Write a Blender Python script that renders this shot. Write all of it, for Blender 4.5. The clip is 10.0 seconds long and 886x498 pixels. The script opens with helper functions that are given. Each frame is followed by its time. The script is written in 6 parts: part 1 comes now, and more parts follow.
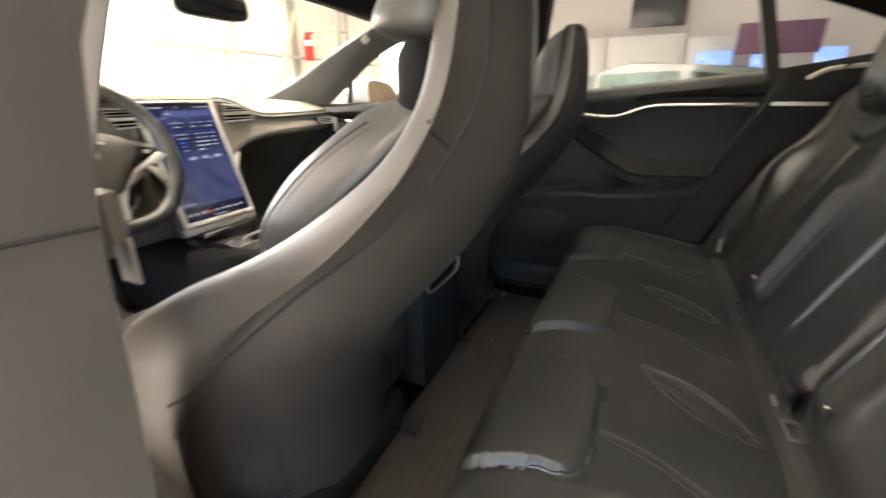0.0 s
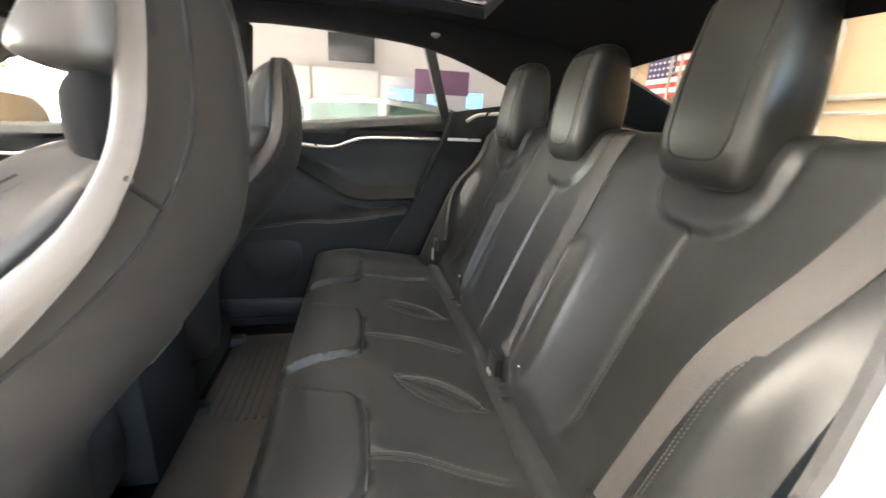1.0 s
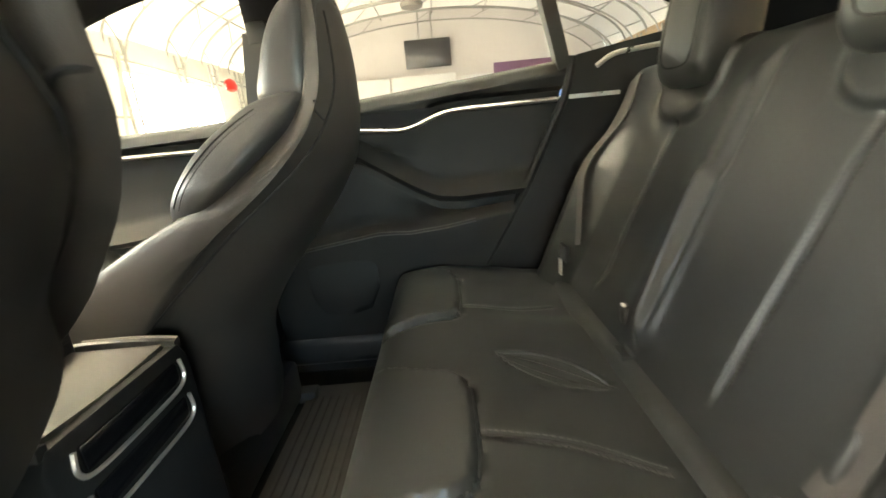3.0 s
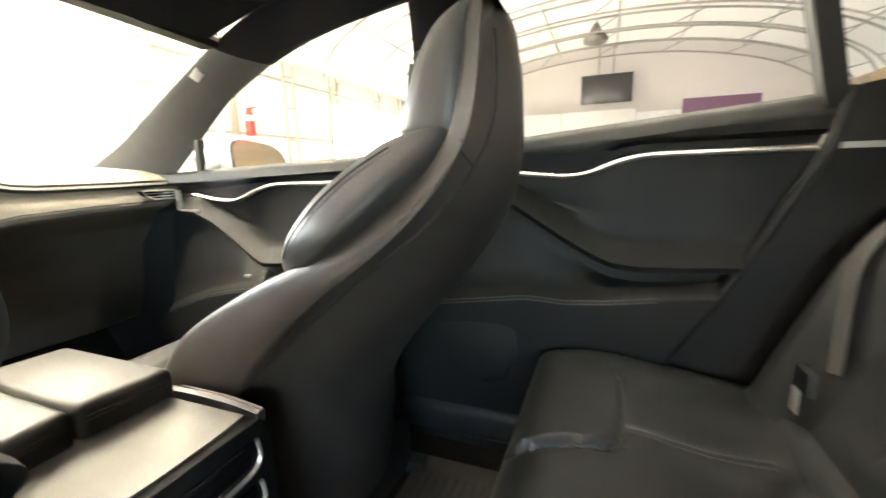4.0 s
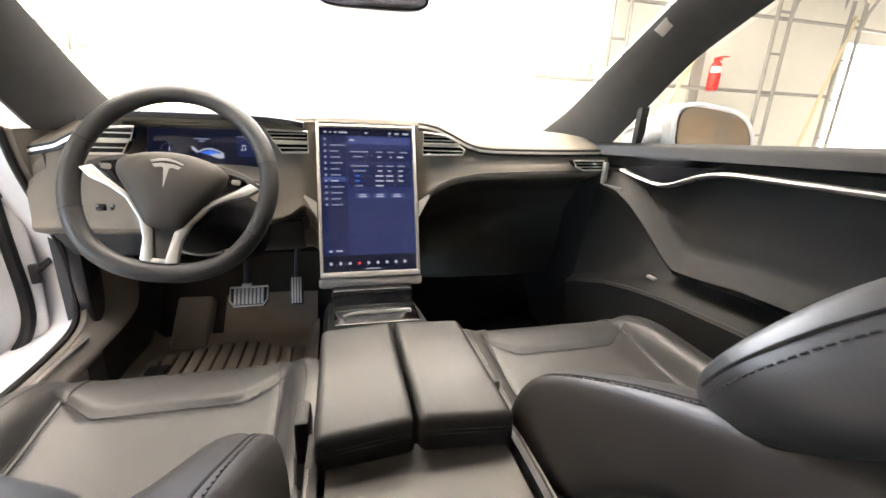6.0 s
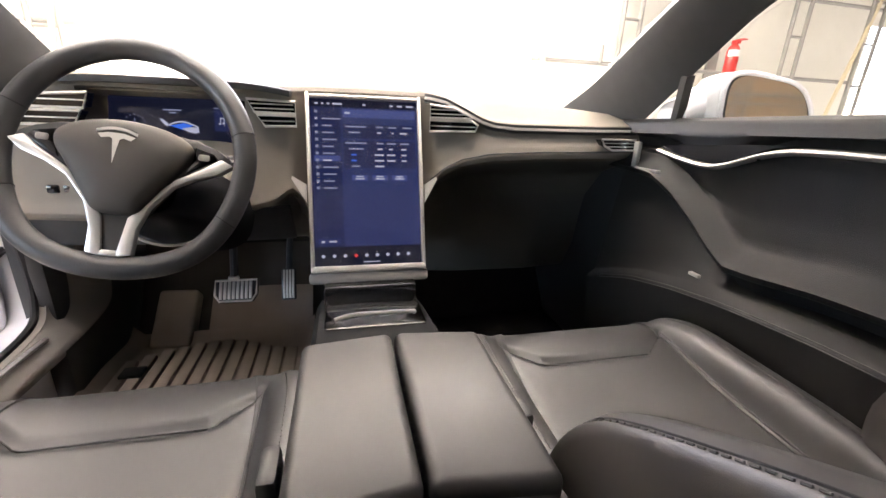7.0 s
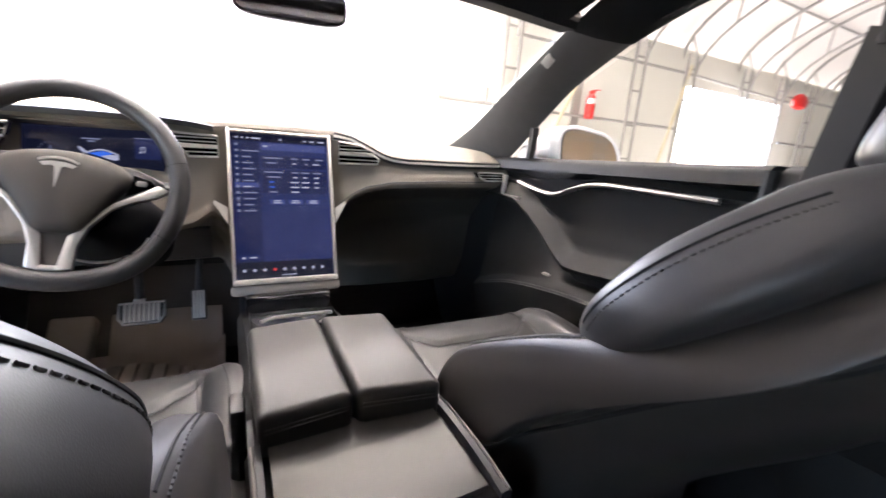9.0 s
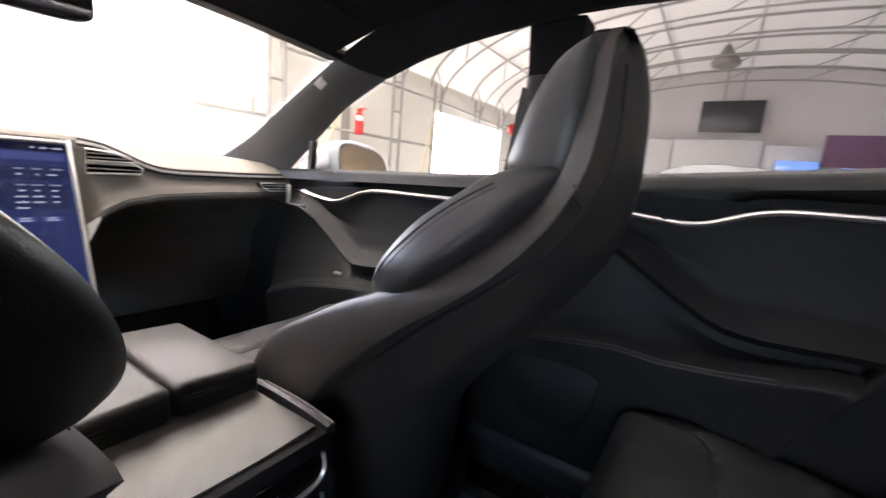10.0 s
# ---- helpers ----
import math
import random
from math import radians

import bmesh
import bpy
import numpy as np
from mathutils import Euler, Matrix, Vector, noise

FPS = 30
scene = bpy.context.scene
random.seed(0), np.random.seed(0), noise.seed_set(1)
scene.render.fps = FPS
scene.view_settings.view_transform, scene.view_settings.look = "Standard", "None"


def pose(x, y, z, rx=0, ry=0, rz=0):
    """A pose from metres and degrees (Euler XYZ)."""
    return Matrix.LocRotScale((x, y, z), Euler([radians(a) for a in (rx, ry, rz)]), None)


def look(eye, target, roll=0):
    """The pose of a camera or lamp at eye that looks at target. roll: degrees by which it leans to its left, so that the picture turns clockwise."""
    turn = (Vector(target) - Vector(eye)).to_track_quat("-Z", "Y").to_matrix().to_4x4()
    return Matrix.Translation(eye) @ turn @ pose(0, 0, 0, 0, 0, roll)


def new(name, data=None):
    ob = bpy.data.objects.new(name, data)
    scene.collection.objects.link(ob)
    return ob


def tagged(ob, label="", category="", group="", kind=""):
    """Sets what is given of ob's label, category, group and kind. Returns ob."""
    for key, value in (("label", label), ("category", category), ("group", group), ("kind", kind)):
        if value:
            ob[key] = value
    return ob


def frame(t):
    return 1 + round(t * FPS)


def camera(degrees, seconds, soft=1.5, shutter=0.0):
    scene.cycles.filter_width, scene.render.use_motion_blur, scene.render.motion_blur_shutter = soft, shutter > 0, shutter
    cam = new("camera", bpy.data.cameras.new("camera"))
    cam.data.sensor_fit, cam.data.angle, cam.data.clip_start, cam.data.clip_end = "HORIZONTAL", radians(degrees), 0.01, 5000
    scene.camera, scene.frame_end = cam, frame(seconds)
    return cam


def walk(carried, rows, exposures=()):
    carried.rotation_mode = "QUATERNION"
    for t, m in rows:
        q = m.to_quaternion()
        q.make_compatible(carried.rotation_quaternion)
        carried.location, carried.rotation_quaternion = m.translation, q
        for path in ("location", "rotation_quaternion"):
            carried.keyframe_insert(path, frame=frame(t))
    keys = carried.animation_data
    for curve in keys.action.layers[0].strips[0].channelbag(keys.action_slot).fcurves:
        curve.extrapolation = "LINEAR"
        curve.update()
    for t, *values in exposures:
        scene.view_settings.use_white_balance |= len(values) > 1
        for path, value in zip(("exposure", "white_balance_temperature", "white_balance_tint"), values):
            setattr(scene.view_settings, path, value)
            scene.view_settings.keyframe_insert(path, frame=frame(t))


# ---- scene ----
cam = camera(94.0, 10.0, shutter=0.35)
PATH = [
    (0, (-0.874, 0.081, 1.044), (-0.027, 0.482, 0.695), -0.27),
    (0.3, (-0.864, 0.089, 1.051), (0.059, 0.280, 0.718), 0.23),
    (0.5, (-0.866, 0.094, 1.063), (0.079, 0.149, 0.742), 0.42),
    (0.7, (-0.868, 0.099, 1.068), (0.081, 0.030, 0.760), 1.55),
    (1, (-0.872, 0.091, 1.067), (0.065, -0.109, 0.779), 2.66),
    (1.5, (-0.867, 0.077, 1.071), (0.054, -0.196, 0.793), 3.12),
    (2, (-0.781, 0.062, 1.045), (0.157, -0.119, 0.749), 1.14),
    (2.2, (-0.718, 0.069, 1.032), (0.225, -0.063, 0.726), -0.67),
    (3.3, (-0.352, 0.100, 0.959), (0.613, 0.196, 0.715), -4.89),
    (3.5, (-0.315, 0.097, 0.966), (0.646, 0.265, 0.747), -3.73),
    (4, (-0.234, 0.126, 0.992), (0.681, 0.485, 0.806), -1.50),
    (4.5, (-0.146, 0.199, 1.016), (0.598, 0.840, 0.827), -2.09),
    (5, (-0.099, 0.259, 1.045), (0.321, 1.129, 0.788), -0.73),
    (5.5, (-0.089, 0.278, 1.056), (0.169, 1.198, 0.760), 2.27),
    (5.7, (-0.082, 0.279, 1.054), (0.162, 1.205, 0.766), 2.17),
    (7, (-0.053, 0.434, 1.005), (0.178, 1.354, 0.690), 2.47),
    (7.5, (-0.054, 0.432, 1.005), (0.176, 1.354, 0.696), 2.48),
    (8, (-0.064, 0.381, 1.020), (0.169, 1.308, 0.725), 2.83),
    (8.5, (-0.096, 0.267, 1.048), (0.189, 1.186, 0.775), 3.60),
    (9, (-0.117, 0.245, 1.030), (0.333, 1.105, 0.787), 4.45),
    (9.5, (-0.156, 0.197, 1.023), (0.504, 0.920, 0.820), 5.05),
    (10, (-0.216, 0.153, 1.022), (0.613, 0.685, 0.851), 4.83),
]
walk(cam, [(t, look(eye, target, roll)) for t, eye, target, roll in PATH], exposures=[(0.0, 4.7, 7200, 16), (0.5, 5.0, 7000, 16), (1.0, 5.35, 6700, 14), (1.5, 5.5, 6800, 8), (2.0, 5.5, 7700, 0), (3.5, 5.2, 7800, 8), (4.0, 5.3, 7200, 10), (4.5, 5.1, 6900, 12), (5.5, 4.55, 6700, 14), (7.0, 4.2, 6500, 22), (8.0, 4.25, 6400, 22), (9.0, 4.25, 6200, 24), (10.0, 4.1, 6200, 24)])

from mathutils.bvhtree import BVHTree

# ---- light ----
world = bpy.data.worlds.new("daylight")
scene.world = world
world.use_nodes = True
wn = world.node_tree
sky = wn.nodes.new("ShaderNodeTexSky")
sky.sky_type, sky.sun_disc = "NISHITA", False
sky.sun_elevation, sky.sun_rotation = radians(36), radians(12)
wn.nodes["Background"].inputs["Strength"].default_value = 0.15
wn.links.new(sky.outputs[0], wn.nodes["Background"].inputs["Color"])
sun = new("sun", bpy.data.lights.new("sun", "SUN"))
sun.data.energy, sun.data.angle, sun.data.color = 5.0, radians(0.5), (1.0, 0.95, 0.88)
sun.matrix_world = look((2.13, 10.0, 7.43), (0, 0, 0))


# ---- materials ----
def material(name, color, rough=0.5, metal=0.0, vary=0.15, scale=8.0, bump=0.0, bump_scale=400.0, spec=0.5, sheen=0.0, voronoi=False, coat=0.0):
    m = bpy.data.materials.new(name)
    m.use_nodes = True
    nt = m.node_tree
    b = nt.nodes["Principled BSDF"]
    b.inputs["Roughness"].default_value, b.inputs["Metallic"].default_value = rough, metal
    b.inputs["Specular IOR Level"].default_value = spec
    b.inputs["Sheen Weight"].default_value = sheen
    b.inputs["Coat Weight"].default_value = coat
    geo = nt.nodes.new("ShaderNodeNewGeometry")
    n1 = nt.nodes.new("ShaderNodeTexNoise")
    n1.inputs["Scale"].default_value, n1.inputs["Detail"].default_value = scale, 6.0
    nt.links.new(geo.outputs["Position"], n1.inputs["Vector"])
    ramp = nt.nodes.new("ShaderNodeMix")
    ramp.data_type = "RGBA"
    nt.links.new(n1.outputs[0], ramp.inputs[0])
    ramp.inputs[6].default_value = (*[c * (1 - vary) for c in color], 1)
    ramp.inputs[7].default_value = (*[min(1, c * (1 + vary)) for c in color], 1)
    nt.links.new(ramp.outputs[2], b.inputs["Base Color"])
    r2 = nt.nodes.new("ShaderNodeMapRange")
    r2.inputs[3].default_value, r2.inputs[4].default_value = max(0.02, rough - 0.08), min(1, rough + 0.08)
    nt.links.new(n1.outputs[0], r2.inputs[0])
    nt.links.new(r2.outputs[0], b.inputs["Roughness"])
    if bump:
        n2 = nt.nodes.new("ShaderNodeTexVoronoi" if voronoi else "ShaderNodeTexNoise")
        n2.inputs["Scale"].default_value = bump_scale
        nt.links.new(geo.outputs["Position"], n2.inputs["Vector"])
        bp = nt.nodes.new("ShaderNodeBump")
        bp.inputs["Strength"].default_value, bp.inputs["Distance"].default_value = bump, 0.001
        nt.links.new(n2.outputs[0], bp.inputs["Height"])
        nt.links.new(bp.outputs[0], b.inputs["Normal"])
    return m


def glow(name, color, strength, level=0.040):
    m = bpy.data.materials.new(name)
    m.use_nodes = True
    b = m.node_tree.nodes["Principled BSDF"]
    b.inputs["Base Color"].default_value = (0.01, 0.01, 0.012, 1)
    b.inputs["Roughness"].default_value = 0.12
    b.inputs["Emission Color"].default_value = (*color, 1)
    b.inputs["Emission Strength"].default_value = strength * level
    return m


def glass(name, tint, gloss=1.0):
    m = bpy.data.materials.new(name)
    m.use_nodes = True
    nt = m.node_tree
    nt.nodes.remove(nt.nodes["Principled BSDF"])
    out = nt.nodes["Material Output"]
    tr, gl, mix, fr, mul = (nt.nodes.new("ShaderNode" + k) for k in ("BsdfTransparent", "BsdfGlossy", "MixShader", "Fresnel", "Math"))
    tr.inputs[0].default_value = (*tint, 1)
    gl.inputs["Roughness"].default_value = 0.02
    fr.inputs["IOR"].default_value = 1.45
    mul.operation = "MULTIPLY"
    mul.inputs[1].default_value = gloss
    nt.links.new(fr.outputs[0], mul.inputs[0])
    nt.links.new(mul.outputs[0], mix.inputs[0])
    nt.links.new(tr.outputs[0], mix.inputs[1])
    nt.links.new(gl.outputs[0], mix.inputs[2])
    nt.links.new(mix.outputs[0], out.inputs[0])
    return m


def fabric(name, color, through_part, crease=0.3):
    """Tent cloth: it scatters light back and lets some of it through."""
    m = bpy.data.materials.new(name)
    m.use_nodes = True
    nt = m.node_tree
    nt.nodes.remove(nt.nodes["Principled BSDF"])
    out = nt.nodes["Material Output"]
    df, tl, mix = (nt.nodes.new("ShaderNode" + k) for k in ("BsdfDiffuse", "BsdfTranslucent", "MixShader"))
    geo, nz, col, bp = (nt.nodes.new("ShaderNode" + k) for k in ("NewGeometry", "TexNoise", "Mix", "Bump"))
    nz.inputs["Scale"].default_value, nz.inputs["Detail"].default_value = 1.3, 5.0
    nt.links.new(geo.outputs["Position"], nz.inputs["Vector"])
    col.data_type = "RGBA"
    col.inputs[6].default_value = (*[c * 0.9 for c in color], 1)
    col.inputs[7].default_value = (*color, 1)
    nt.links.new(nz.outputs[0], col.inputs[0])
    bp.inputs["Strength"].default_value, bp.inputs["Distance"].default_value = crease, 0.15
    nt.links.new(nz.outputs[0], bp.inputs["Height"])
    for n in (df, tl):
        nt.links.new(col.outputs[2], n.inputs[0])
    nt.links.new(bp.outputs[0], df.inputs["Normal"])
    mix.inputs[0].default_value = through_part
    nt.links.new(df.outputs[0], mix.inputs[1])
    nt.links.new(tl.outputs[0], mix.inputs[2])
    nt.links.new(mix.outputs[0], out.inputs[0])
    return m


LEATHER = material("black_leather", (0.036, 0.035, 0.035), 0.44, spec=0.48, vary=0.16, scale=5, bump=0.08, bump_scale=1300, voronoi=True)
# The same black leather, darkened and cooled to stand in for the dim rear.
LEATHER_REAR = material("shaded_leather_rear", (0.019, 0.0205, 0.0205), 0.39, spec=0.46, vary=0.15, scale=6, bump=0.05, bump_scale=1300, voronoi=True)
# Paler than the charcoal dash itself: missing cabin light is put into the colour.
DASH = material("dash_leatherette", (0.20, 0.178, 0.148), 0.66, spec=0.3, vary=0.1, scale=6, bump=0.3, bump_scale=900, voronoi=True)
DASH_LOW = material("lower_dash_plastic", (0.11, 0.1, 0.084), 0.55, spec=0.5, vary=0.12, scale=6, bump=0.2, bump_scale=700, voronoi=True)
MATTE_BLACK = material("matte_black", (0.012, 0.012, 0.013), 0.9, spec=0.08, vary=0.15, scale=12, bump=0.2, bump_scale=1200)
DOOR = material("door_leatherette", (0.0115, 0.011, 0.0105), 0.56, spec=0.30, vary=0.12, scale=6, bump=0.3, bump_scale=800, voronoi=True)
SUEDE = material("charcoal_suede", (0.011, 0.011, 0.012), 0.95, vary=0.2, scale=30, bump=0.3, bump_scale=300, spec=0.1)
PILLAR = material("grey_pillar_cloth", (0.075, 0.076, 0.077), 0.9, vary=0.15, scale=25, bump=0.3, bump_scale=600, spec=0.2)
LIT_PILLAR = material("lit_pillar_trim", (0.062, 0.058, 0.054), 0.6, vary=0.15, scale=9, bump=0.25, bump_scale=700)
PLASTIC = material("black_plastic", (0.02, 0.02, 0.021), 0.45, vary=0.15, scale=10, bump=0.15, bump_scale=900)
GREY_PLASTIC = material("grey_plastic", (0.19, 0.175, 0.16), 0.6, vary=0.1, scale=8, bump=0.2, bump_scale=800)
GLOSS = material("gloss_black", (0.008, 0.008, 0.009), 0.12, vary=0.2, scale=6)
CHROME = material("satin_chrome", (0.58, 0.565, 0.54), 0.30, metal=0.8, vary=0.06, scale=20)
TOE_MAT = material("dark_brown_toe_carpet", (0.045, 0.038, 0.033), 0.8, vary=0.2, scale=20, bump=0.3, bump_scale=400)
CONSOLE = material("black_console_lining", (0.012, 0.012, 0.012), 0.8, vary=0.2, scale=12, bump=0.2, bump_scale=900, spec=0.15)
SATIN = material("bright_satin_trim", (0.62, 0.60, 0.56), 0.32, metal=0.6, vary=0.05, scale=20)
CARPET = material("black_carpet", (0.018, 0.017, 0.017), 1.0, vary=0.35, scale=60, bump=0.8, bump_scale=500, spec=0.1)
MAT_RUBBER = material("brown_rubber_mat", (0.30, 0.25, 0.205), 0.7, vary=0.2, scale=12, bump=0.2, bump_scale=300)
RUBBER = material("black_rubber", (0.015, 0.015, 0.016), 0.6, vary=0.2, scale=20)
BELT = material("grey_belt_webbing", (0.055, 0.052, 0.05), 0.75, vary=0.15, scale=40, bump=0.4, bump_scale=900)
SEAM = material("black_seam_thread", (0.012, 0.012, 0.012), 0.8, vary=0.2, scale=40)
STITCH = material("grey_stitch_thread", (0.055, 0.054, 0.052), 0.7, vary=0.2, scale=40)
WHITE_PAINT = material("white_car_paint", (0.75, 0.75, 0.77), 0.25, vary=0.03, scale=3, coat=0.5)
# A copy of the brown mat, darkened to stand in for rear floor shade.
MAT_SHADED = material("shaded_rear_mat", (0.075, 0.066, 0.056), 0.8, vary=0.25, scale=14, bump=0.3, bump_scale=350)
SEAL = material("black_door_seal", (0.008, 0.008, 0.008), 0.7, vary=0.2, scale=15)
CARBON = material("console_weave", (0.05, 0.046, 0.040), 0.46, vary=0.2, scale=8, bump=0.12, bump_scale=900, coat=0.1)
STEEL = material("galvanised_steel", (0.27, 0.265, 0.245), 0.55, metal=0.0, vary=0.2, scale=6)
WOOD = material("yellow_strap_wood", (0.60, 0.54, 0.36), 0.7, vary=0.15, scale=6)
RED = material("red_enamel", (0.55, 0.02, 0.015), 0.3, vary=0.08, scale=6)
WHITE = material("white_label", (0.8, 0.8, 0.78), 0.5, vary=0.05, scale=6)
DARKSCREEN = material("dark_screen", (0.03, 0.03, 0.033), 0.25, vary=0.1, scale=3)
CONCRETE = material("concrete_floor", (0.34, 0.32, 0.29), 0.75, vary=0.25, scale=2.5, bump=0.3, bump_scale=60)
# Four copies of CLOTH follow, brightened or dimmed to stand in for light.
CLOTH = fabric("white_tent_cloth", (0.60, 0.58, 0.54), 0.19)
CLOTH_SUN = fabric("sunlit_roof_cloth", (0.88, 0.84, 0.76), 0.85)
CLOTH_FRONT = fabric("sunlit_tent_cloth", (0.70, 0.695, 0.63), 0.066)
CLOTH_END = fabric("dimmed_end_cloth", (0.50, 0.475, 0.45), 0.16)
CLOTH_LEFT = fabric("dimmed_left_cloth", (0.55, 0.51, 0.46), 0.09)
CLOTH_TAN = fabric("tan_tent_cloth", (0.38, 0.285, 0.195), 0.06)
PANEL = material("white_site_panel", (0.48, 0.48, 0.47), 0.6, vary=0.06, scale=2)
PURPLE = material("purple_banner", (0.12, 0.06, 0.11), 0.8, vary=0.3, scale=2)
BLUE = glow("blue_lit_display", (0.25, 0.45, 1.0), 1.5)
SUV_PAINT = material("dark_green_car_paint", (0.035, 0.05, 0.05), 0.2, vary=0.1, scale=2, coat=0.6)
SILVER_PAINT = material("silver_car_paint", (0.45, 0.47, 0.5), 0.25, vary=0.05, scale=2, coat=0.5)
GLASS = glass("clear_glass", (0.95, 0.96, 0.95), 0.12)
GLASS_ROOF = glass("tinted_roof_glass", (0.36, 0.36, 0.36), 0.3)
GLASS_SUV = glass("green_glass", (0.35, 0.55, 0.52), 0.8)
MIRROR = material("mirror_silver", (0.9, 0.9, 0.9), 0.02, metal=1.0, vary=0.0)
SCREEN_BLUE = glow("screen_blue", (0.030, 0.043, 0.135), 1.0)
# Black leather with a warm tint that stands in for warm bounced light.
SHELL_LEATHER = material("warm_lit_shell_leather", (0.038, 0.034, 0.031), 0.47, spec=0.42, vary=0.18, scale=6, bump=0.06, bump_scale=1300, voronoi=True)
HUB = material("charcoal_hub_cover", (0.05, 0.044, 0.037), 0.55, spec=0.35, vary=0.12, scale=8, bump=0.15, bump_scale=900)
SCREEN_DARK = glow("screen_dark_blue", (0.018, 0.026, 0.085), 1.0)
SCREEN_HEAD = glow("screen_header_blue", (0.07, 0.095, 0.26), 1.0)
SCREEN_BLACK = glow("screen_black", (0.008, 0.01, 0.025), 1.0)
SCREEN_WHITE = glow("screen_white", (0.5, 0.55, 0.68), 1.0)
SCREEN_LINK = glow("screen_link_blue", (0.05, 0.2, 0.9), 1.0)
SCREEN_RED = glow("screen_red", (0.8, 0.08, 0.08), 1.0)
SCREEN_GREY = glow("screen_grey", (0.25, 0.29, 0.42), 1.0)
FLAG_RED = material("flag_red", (0.45, 0.05, 0.05), 0.8, vary=0.1)
FLAG_WHITE = material("flag_white", (0.75, 0.7, 0.65), 0.8, vary=0.05)
FLAG_BLUE = material("flag_blue", (0.06, 0.05, 0.13), 0.8, vary=0.1)


# ---- shape tools ----
def V3(*a):
    return Vector(a)


def spl(points, n, closed=False):
    """n points on a smooth curve through the rows given."""
    p = np.array(points, float)
    k = len(p)
    out = []
    total = k if closed else k - 1
    for i in range(n):
        s = i / n * total if closed else i / (n - 1) * total
        a = min(int(s), total - 1)
        f = s - a
        get = (lambda j: p[j % k]) if closed else (lambda j: p[min(max(j, 0), k - 1)])
        p0, p1, p2, p3 = get(a - 1), get(a), get(a + 1), get(a + 2)
        out.append(0.5 * (2 * p1 + (p2 - p0) * f + (2 * p0 - 5 * p1 + 4 * p2 - p3) * f * f + (3 * p1 - p0 - 3 * p2 + p3) * f ** 3))
    return np.array(out)


def lerp_table(x, table):
    return float(np.interp(x, [r[0] for r in table], [r[1] for r in table]))


def obj(name, verts, faces, mat, parent=None, label="", smooth=True, angle=35):
    me = bpy.data.meshes.new(name)
    me.from_pydata([tuple(v) for v in verts], [], faces)
    bm = bmesh.new()
    bm.from_mesh(me)
    bmesh.ops.remove_doubles(bm, verts=bm.verts, dist=1e-5)
    bmesh.ops.recalc_face_normals(bm, faces=bm.faces)
    bm.to_mesh(me)
    bm.free()
    me.materials.append(mat)
    if smooth:
        me.shade_smooth()
        me.set_sharp_from_angle(angle=radians(angle))
    ob = new(name, me)
    if parent:
        ob.parent = parent
    if label:
        ob["label"] = label
    return ob


def part(name, shape, mat, parent, label="", smooth=True, angle=35):
    return obj(name, shape[0], shape[1], mat, parent, label, smooth, angle)


def thing(name, label, category, group="", kind=""):
    return tagged(new(name), label, category, group, kind)


def join(*shapes):
    v, f = [], []
    for a, b in shapes:
        o = len(v)
        v += list(a)
        f += [tuple(i + o for i in q) for q in b]
    return v, f


def moved(shape, m):
    return [m @ Vector(p) for p in shape[0]], shape[1]


def loft(rings, caps=True):
    n = len(rings[0])
    v = [Vector(p) for r in rings for p in r]
    f = []
    for i in range(len(rings) - 1):
        for j in range(n):
            a, b = i * n + j, i * n + (j + 1) % n
            f.append((a, b, b + n, a + n))
    if caps:
        f.append(tuple(range(n)))
        f.append(tuple(range((len(rings) - 1) * n, len(rings) * n)))
    return v, f


def sheet(fn, nu, nv, thick=0.0, side=None):
    """A grid of points fn(u, v); with a thickness it is closed towards side, a direction."""
    v = [Vector(fn(i / nu, j / nv)) for i in range(nu + 1) for j in range(nv + 1)]
    w = nv + 1
    f = [(i * w + j, i * w + j + 1, (i + 1) * w + j + 1, (i + 1) * w + j) for i in range(nu) for j in range(nv)]
    if thick:
        o = len(v)
        d = Vector(side).normalized() * thick
        v += [p + d for p in v]
        f += [tuple(k + o for k in reversed(q)) for q in f]
        rim = [i * w for i in range(nu + 1)] + [nu * w + j for j in range(1, w)] + [i * w + nv for i in range(nu - 1, -1, -1)] + list(range(nv - 1, 0, -1))
        for a, b in zip(rim, rim[1:] + rim[:1]):
            f.append((a, b, b + o, a + o))
    return v, f


def sweep(points, section, up=(0, 0, 1), closed=False):
    """A section of (across, up) pairs carried along the points."""
    pts = [Vector(p) for p in points]
    rings = []
    for i, p in enumerate(pts):
        a = pts[i - 1] if i or closed else p
        b = pts[(i + 1) % len(pts)] if i < len(pts) - 1 or closed else p
        t = (b - a).normalized()
        u = Vector(up[i] if isinstance(up, list) else up)
        s = t.cross(u).normalized()
        w = s.cross(t).normalized()
        rings.append([p + s * x + w * y for x, y in section])
    if closed:
        rings.append(rings[0])
    return loft(rings, not closed)


def circle(r, n=10):
    return [(r * math.cos(2 * math.pi * k / n), r * math.sin(2 * math.pi * k / n)) for k in range(n)]


def rod(a, b, r, n=8):
    d = (Vector(b) - Vector(a)).normalized()
    return sweep([a, b], circle(r, n), (0, 0, 1) if abs(d.z) < 0.9 else (1, 0, 0))


def tube(points, r, n=8, up=(0.01, 0.02, 1), closed=False):
    return sweep(points, circle(r, n), up, closed)


